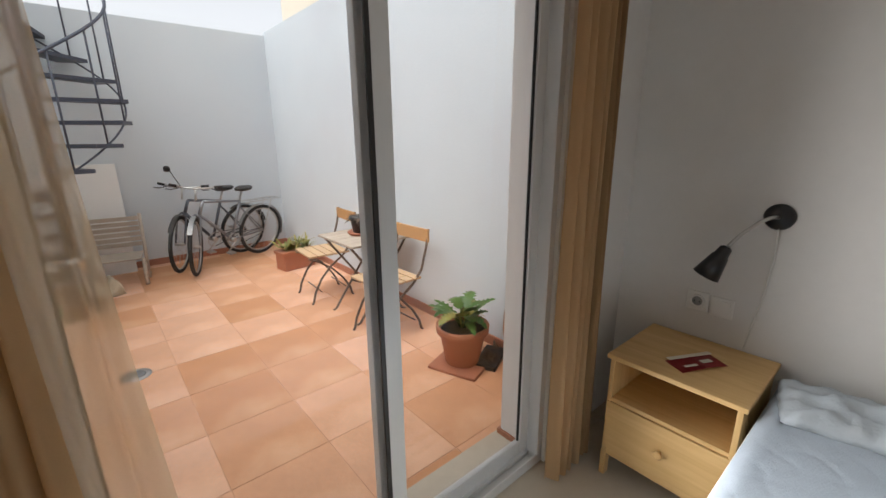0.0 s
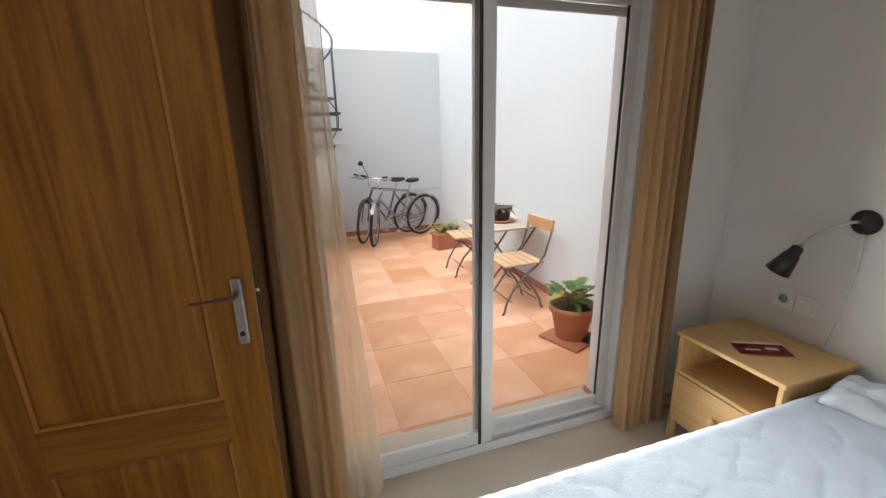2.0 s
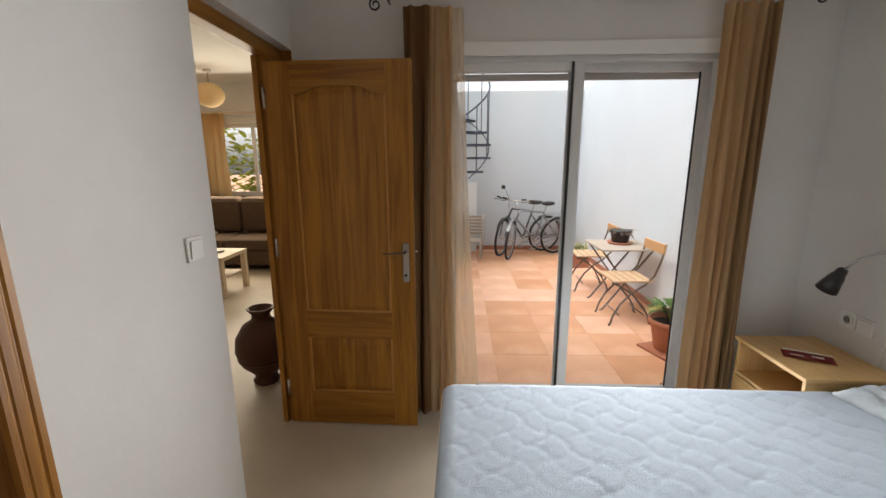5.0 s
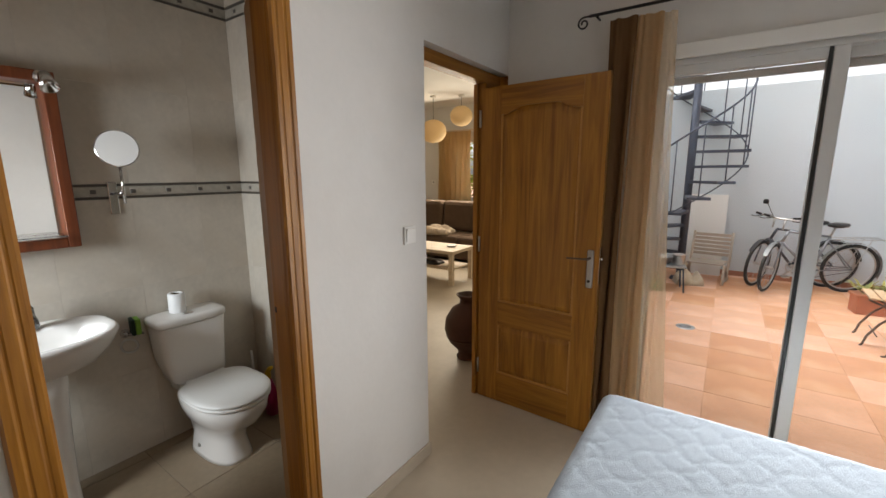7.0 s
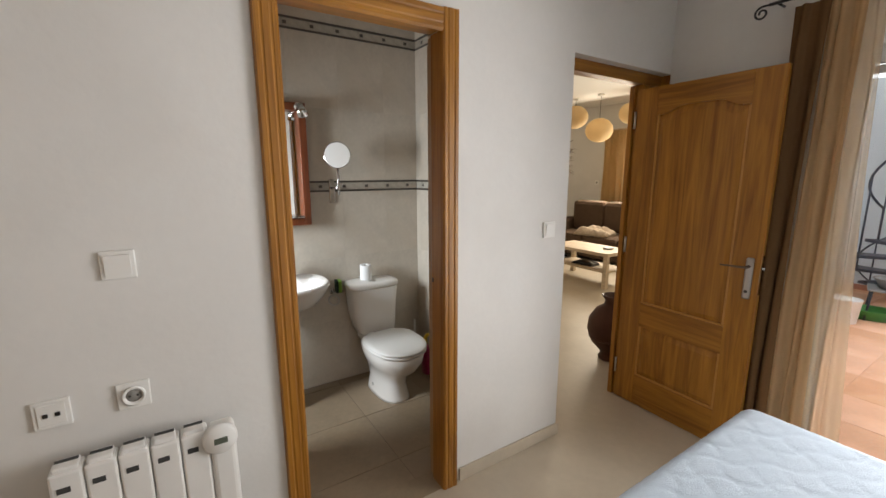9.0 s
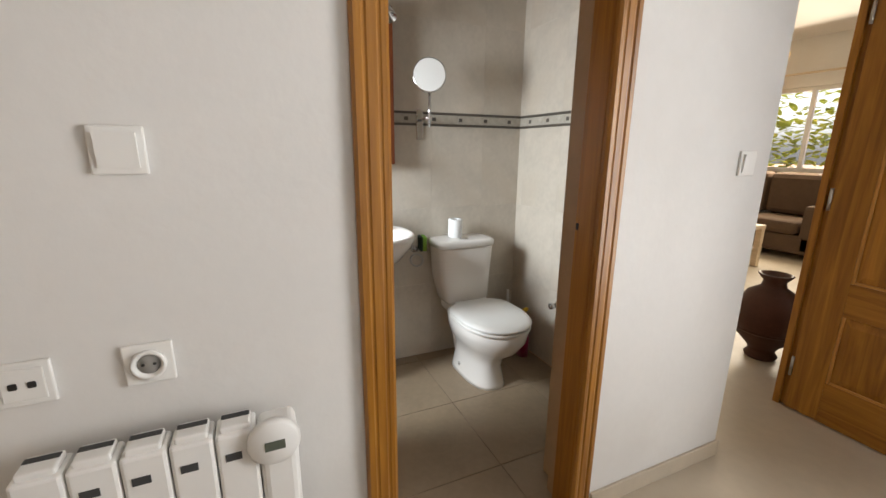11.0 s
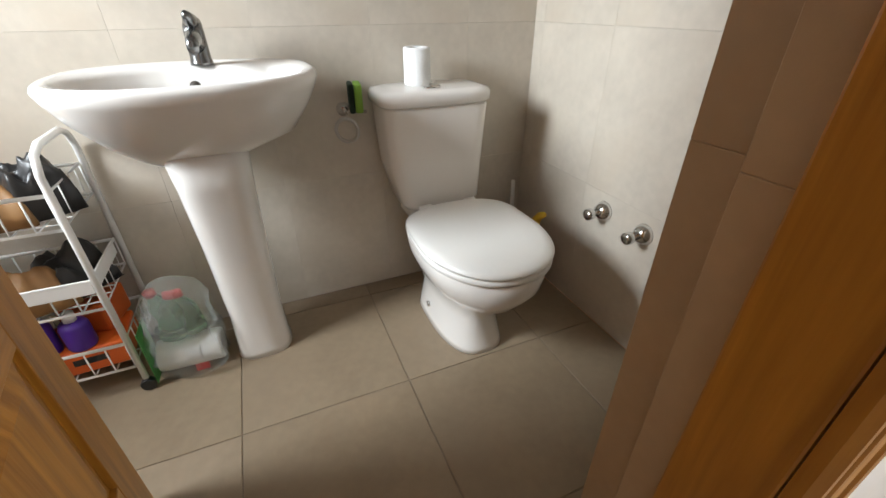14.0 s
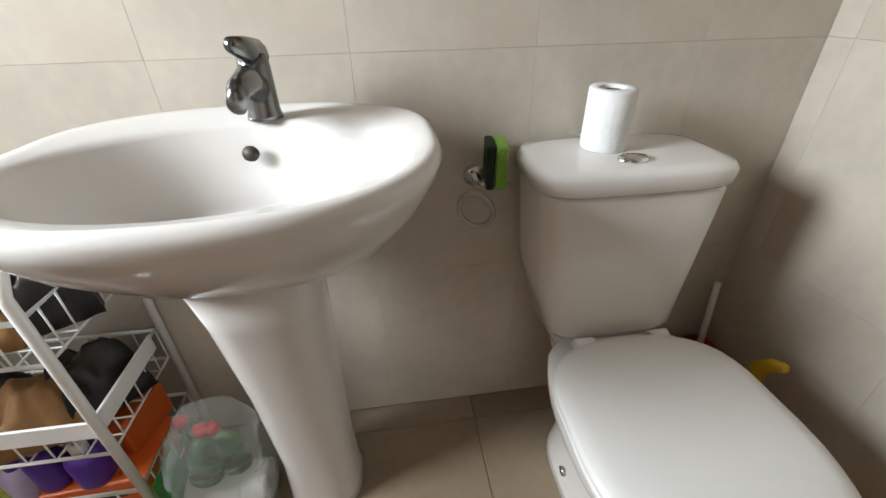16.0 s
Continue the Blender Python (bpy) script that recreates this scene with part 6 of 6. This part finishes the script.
single("hair_brush", bm, BLACK, "black bristled hair brush in the middle basket", "hair brush", (OX - 0.03, OY + 0.10, 0.304), 50)
bm = B()
crumple(bm, 0.16, 0.14, 0.12, 26, 23.0, 3.2)
single("dark_pouch", bm, BLACK, "black cloth pouch in the middle basket", "pouch", (OX, OY - 0.12, 0.304), 10)
small_bottle((OX + 0.085, OY - 0.02, 0.304), 0.020, 0.12, WHITE_PLASTIC, WHITE_PLASTIC, "small white bottle in the middle basket")
bm = B()
crumple(bm, 0.19, 0.19, 0.13, 26, 29.0, 2.6)
single("wash_bag", bm, TAN, "brown leather pouch in the top basket", "wash bag", (OX + 0.01, OY + 0.02, 0.534), 15)
bm = B()
crumple(bm, 0.14, 0.13, 0.17, 26, 33.0, 3.6)
single("black_cloth", bm, BLACK, "black cloth bundle in the top basket", "cloth", (OX - 0.02, OY + 0.12, 0.534), 35)
small_bottle((OX + 0.03, OY - 0.10, 0.534), 0.04, 0.20, TEAL, TEAL, "teal bottle in the top basket")

# plastic bag of empty bottles beside the pedestal
CLEAR = glass_mat("clear_plastic", (0.93, 0.97, 0.94), 0.12)
FILM = sheer_mat("thin_plastic_film", (0.80, 0.84, 0.80), 0.72)
nt = FILM.node_tree
nt.nodes["Principled BSDF"].inputs["Roughness"].default_value = 0.15
bg = thing("bottle_bag", (-1.11, -2.40, 0.0), "see-through bag of paper rolls and empty green-tinted plastic bottles", "bag")
bm = B()
sec = []
for z, r in ((0.0, 0.075), (0.02, 0.087), (0.05, 0.09), (0.08, 0.092), (0.11, 0.09), (0.14, 0.092), (0.17, 0.09), (0.20, 0.088), (0.23, 0.082), (0.26, 0.072), (0.285, 0.06), (0.31, 0.035)):
    sec.append((0, 0, z, r, r * 0.8, 3.0))
oval_loft(bm, sec, 40)
for v in bm.verts:
    k = 1 + 0.30 * noise.noise(v.co * 20) + 0.22 * noise.noise(v.co * 48)
    v.co.x *= k
    v.co.y *= k
part("film", bm, FILM, bg, "thin clear plastic film", smooth=True)
TINT = glass_mat("green_plastic_bottle", (0.55, 0.82, 0.60), 0.08)
for x, y, z0, t in ((-0.03, -0.02, 0.14, 12), (0.025, -0.025, 0.135, -10), (0.0, 0.03, 0.13, 5)):
    bm = B()
    lathe(bm, [(0.026, 0), (0.028, 0.005), (0.028, 0.035), (0.025, 0.04), (0.028, 0.045), (0.027, 0.09), (0.012, 0.125), (0.011, 0.14)], 16)
    bt = part("empty_bottle", bm, TINT, bg, "green-tinted plastic bottle", smooth=True, at=pose(x, y, z0, t, t * 0.6, 0))
    bm = B()
    lathe(bm, [(0.013, 0.132), (0.013, 0.15), (0, 0.15)], 12)
    part("cap", bm, mat("red_cap", (0.55, 0.02, 0.02), 0.4) if "red_cap" not in bpy.data.materials else bpy.data.materials["red_cap"], bt)
for y in (-0.034, 0.034):
    bm = B()
    lathe(bm, [(0.018, -0.05), (0.048, -0.05), (0.05, -0.045), (0.05, 0.045), (0.048, 0.05), (0.018, 0.05), (0.018, -0.05)], 22, (0.0, y * 0.6, 0.058), (0.05, 1, 0), cap=False)
    part("paper_roll", bm, TISSUE, bg)
part("label", boxes((0.078, 0.0795, 0.01, 0.04, 0.03, 0.055)), bpy.data.materials["red_cap"], bg, "red printed label")
part("green_print", boxes((-0.02, 0.075, -0.0775, -0.076, 0.02, 0.20)), GREEN_PL, bg, "green printed strip")
reshape(bg, lambda p: Vector((p.x * 0.95, p.y * 1.22, p.z)))
bm = B()
lathe(bm, [(0.055, 0), (0.052, 0.004), (0.03, 0.005), (0, 0.004)], 24)
single("floor_drain", bm, STEEL, "round metal drain set in the bathroom floor", "drain", (-0.97, -2.70, 0.001), smooth=True)

# ---------- laid pieces: patio tiles, bathroom tiles ----------
setting("bath_wall_east", boxes((-0.205, -0.131, -1.660, BATH_N, 0, CEIL), (-0.205, -0.131, BATH_S, -2.44, 0, CEIL), (-0.205, -0.131, -2.44, -1.660, 2.115, CEIL)), GROUT_PALE)
bath_floor = tagged(new("bath_floor"), "beige ceramic bathroom floor tiles with thin brown joints", kind="structure")
patio_floor = tagged(new("patio_floor"), "terracotta patio tiles in mixed orange and sand tones", kind="structure")
west_tiles = tagged(new("bath_tiles_west"), "glossy beige bathroom wall tiles with a patterned border", kind="structure")
north_tiles = tagged(new("bath_tiles_north"), "glossy beige bathroom wall tiles with a patterned border", kind="structure")
east_tiles = tagged(new("bath_tiles_east"), "glossy beige bathroom wall tiles", kind="structure")
piece_meshes = {}


def tile_mesh(size, bev, material):
    key = (*[round(s, 4) for s in size], material.name)
    if key not in piece_meshes:
        bm = B()
        w, d, h = (s / 2 for s in size)
        box(bm, -w, w, -d, d, -h, h, bev, 1)
        piece_meshes[key] = mesh_of("tile", bm, material)
    return piece_meshes[key]


def lay(parent, x0, x1, y0, y1, z0, z1, material, bev=0.0015, name="tile"):
    ob = new(name, tile_mesh((x1 - x0, y1 - y0, z1 - z0), bev, material))
    ob.parent = parent
    ob.location = ((x0 + x1) / 2, (y0 + y1) / 2, (z0 + z1) / 2)


def cuts(a, b, start, step):
    """The stretches of a to b between joints at start + k * step."""
    k = math.ceil((a - start) / step - 1e-6)
    pts = [a]
    while start + k * step < b - 1e-6:
        if start + k * step > a + 0.02:
            pts.append(start + k * step)
        k += 1
    pts.append(b)
    return list(zip(pts, pts[1:]))


G = 0.0015
for xa, xb in cuts(BATH_W, -0.085, -0.773, 0.466):
    for ya, yb in cuts(BATH_S, BATH_N, -1.807, 0.466):
        lay(bath_floor, xa + G, xb - G, ya + G, yb - G, -0.012, 0.0, FLOOR_TILE)
G = 0.002
for xa, xb in cuts(PATIO_W, PATIO_E, 0.30, 0.45):
    for ya, yb in cuts(0.23, PATIO_N, 0.31, 0.45):
        lay(patio_floor, xa + G, xb - G, ya + G, yb - G, PATIO_Z - 0.02, PATIO_Z, TERRACOTTA, 0.001)
G = 0.0002
rows_z = [(0.0, 0.465), (0.465, 0.925), (0.925, 1.385), (1.46, 1.93), (1.93, 2.38), (2.45, CEIL)]
for za, zb in rows_z:
    for ya, yb in cuts(BATH_S, BATH_N, -1.70, 0.33):
        lay(west_tiles, BATH_W - 0.012, BATH_W, ya + G, yb - G, za + G, zb - G, WALL_TILE, 0.0002)
    for xa, xb in cuts(BATH_W, -0.205, -0.60, 0.33):
        lay(north_tiles, xa + G, xb - G, BATH_N, BATH_N + 0.012, za + G, zb - G, WALL_TILE, 0.0002)
    for ya, yb in cuts(-1.660, BATH_N, -1.40, 0.33):
        lay(east_tiles, -0.215, -0.206, ya + G, yb - G, za + G, zb - G, WALL_TILE, 0.001)
for za, zb in ((0.0, 0.86), (0.86, 2.07)):
    lay(east_tiles, -0.2149, -0.1325, -1.665, -1.6602, za + G, zb - G, REVEAL_TILE, 0.001)
    lay(east_tiles, -0.1317, -0.0835, -1.711, JAMB_R - 0.0002, za + G, zb - G, REVEAL_TILE, 0.001)
BORDER = mat("border_tile", (0.50, 0.46, 0.39), 0.25, var=0.25, scale=26, fine=90)
LINE = mat("border_line", (0.10, 0.085, 0.07), 0.3, var=0.1)
for za in (1.385, 2.38):
    for ya, yb in cuts(BATH_S, BATH_N, -1.70, 0.165):
        lay(west_tiles, BATH_W - 0.012, BATH_W, ya + G, yb - G, za + 0.014, za + 0.061, BORDER, 0.001, "border_tile")
    for xa, xb in cuts(BATH_W, -0.205, -0.60, 0.165):
        lay(north_tiles, xa + G, xb - G, BATH_N, BATH_N + 0.012, za + 0.014, za + 0.061, BORDER, 0.001, "border_tile")
    for z in (za, za + 0.062):
        lay(west_tiles, BATH_W - 0.012, BATH_W + 0.003, BATH_S, BATH_N, z + G, z + 0.013, LINE, 0.001, "border_strip")
        lay(north_tiles, BATH_W + 0.003, -0.205, BATH_N - 0.003, BATH_N + 0.012, z + G, z + 0.013, LINE, 0.001, "border_strip")
    for k in range(14):
        y = BATH_N - 0.08 - k * 0.165
        lay(west_tiles, BATH_W - 0.005, BATH_W + 0.002, y - 0.012, y + 0.012, za + 0.027, za + 0.047, LINE, 0.002, "border_motif")
    for k in range(7):
        x = BATH_W + 0.10 + k * 0.165
        lay(north_tiles, x - 0.012, x + 0.012, BATH_N - 0.002, BATH_N + 0.005, za + 0.027, za + 0.047, LINE, 0.002, "border_motif")
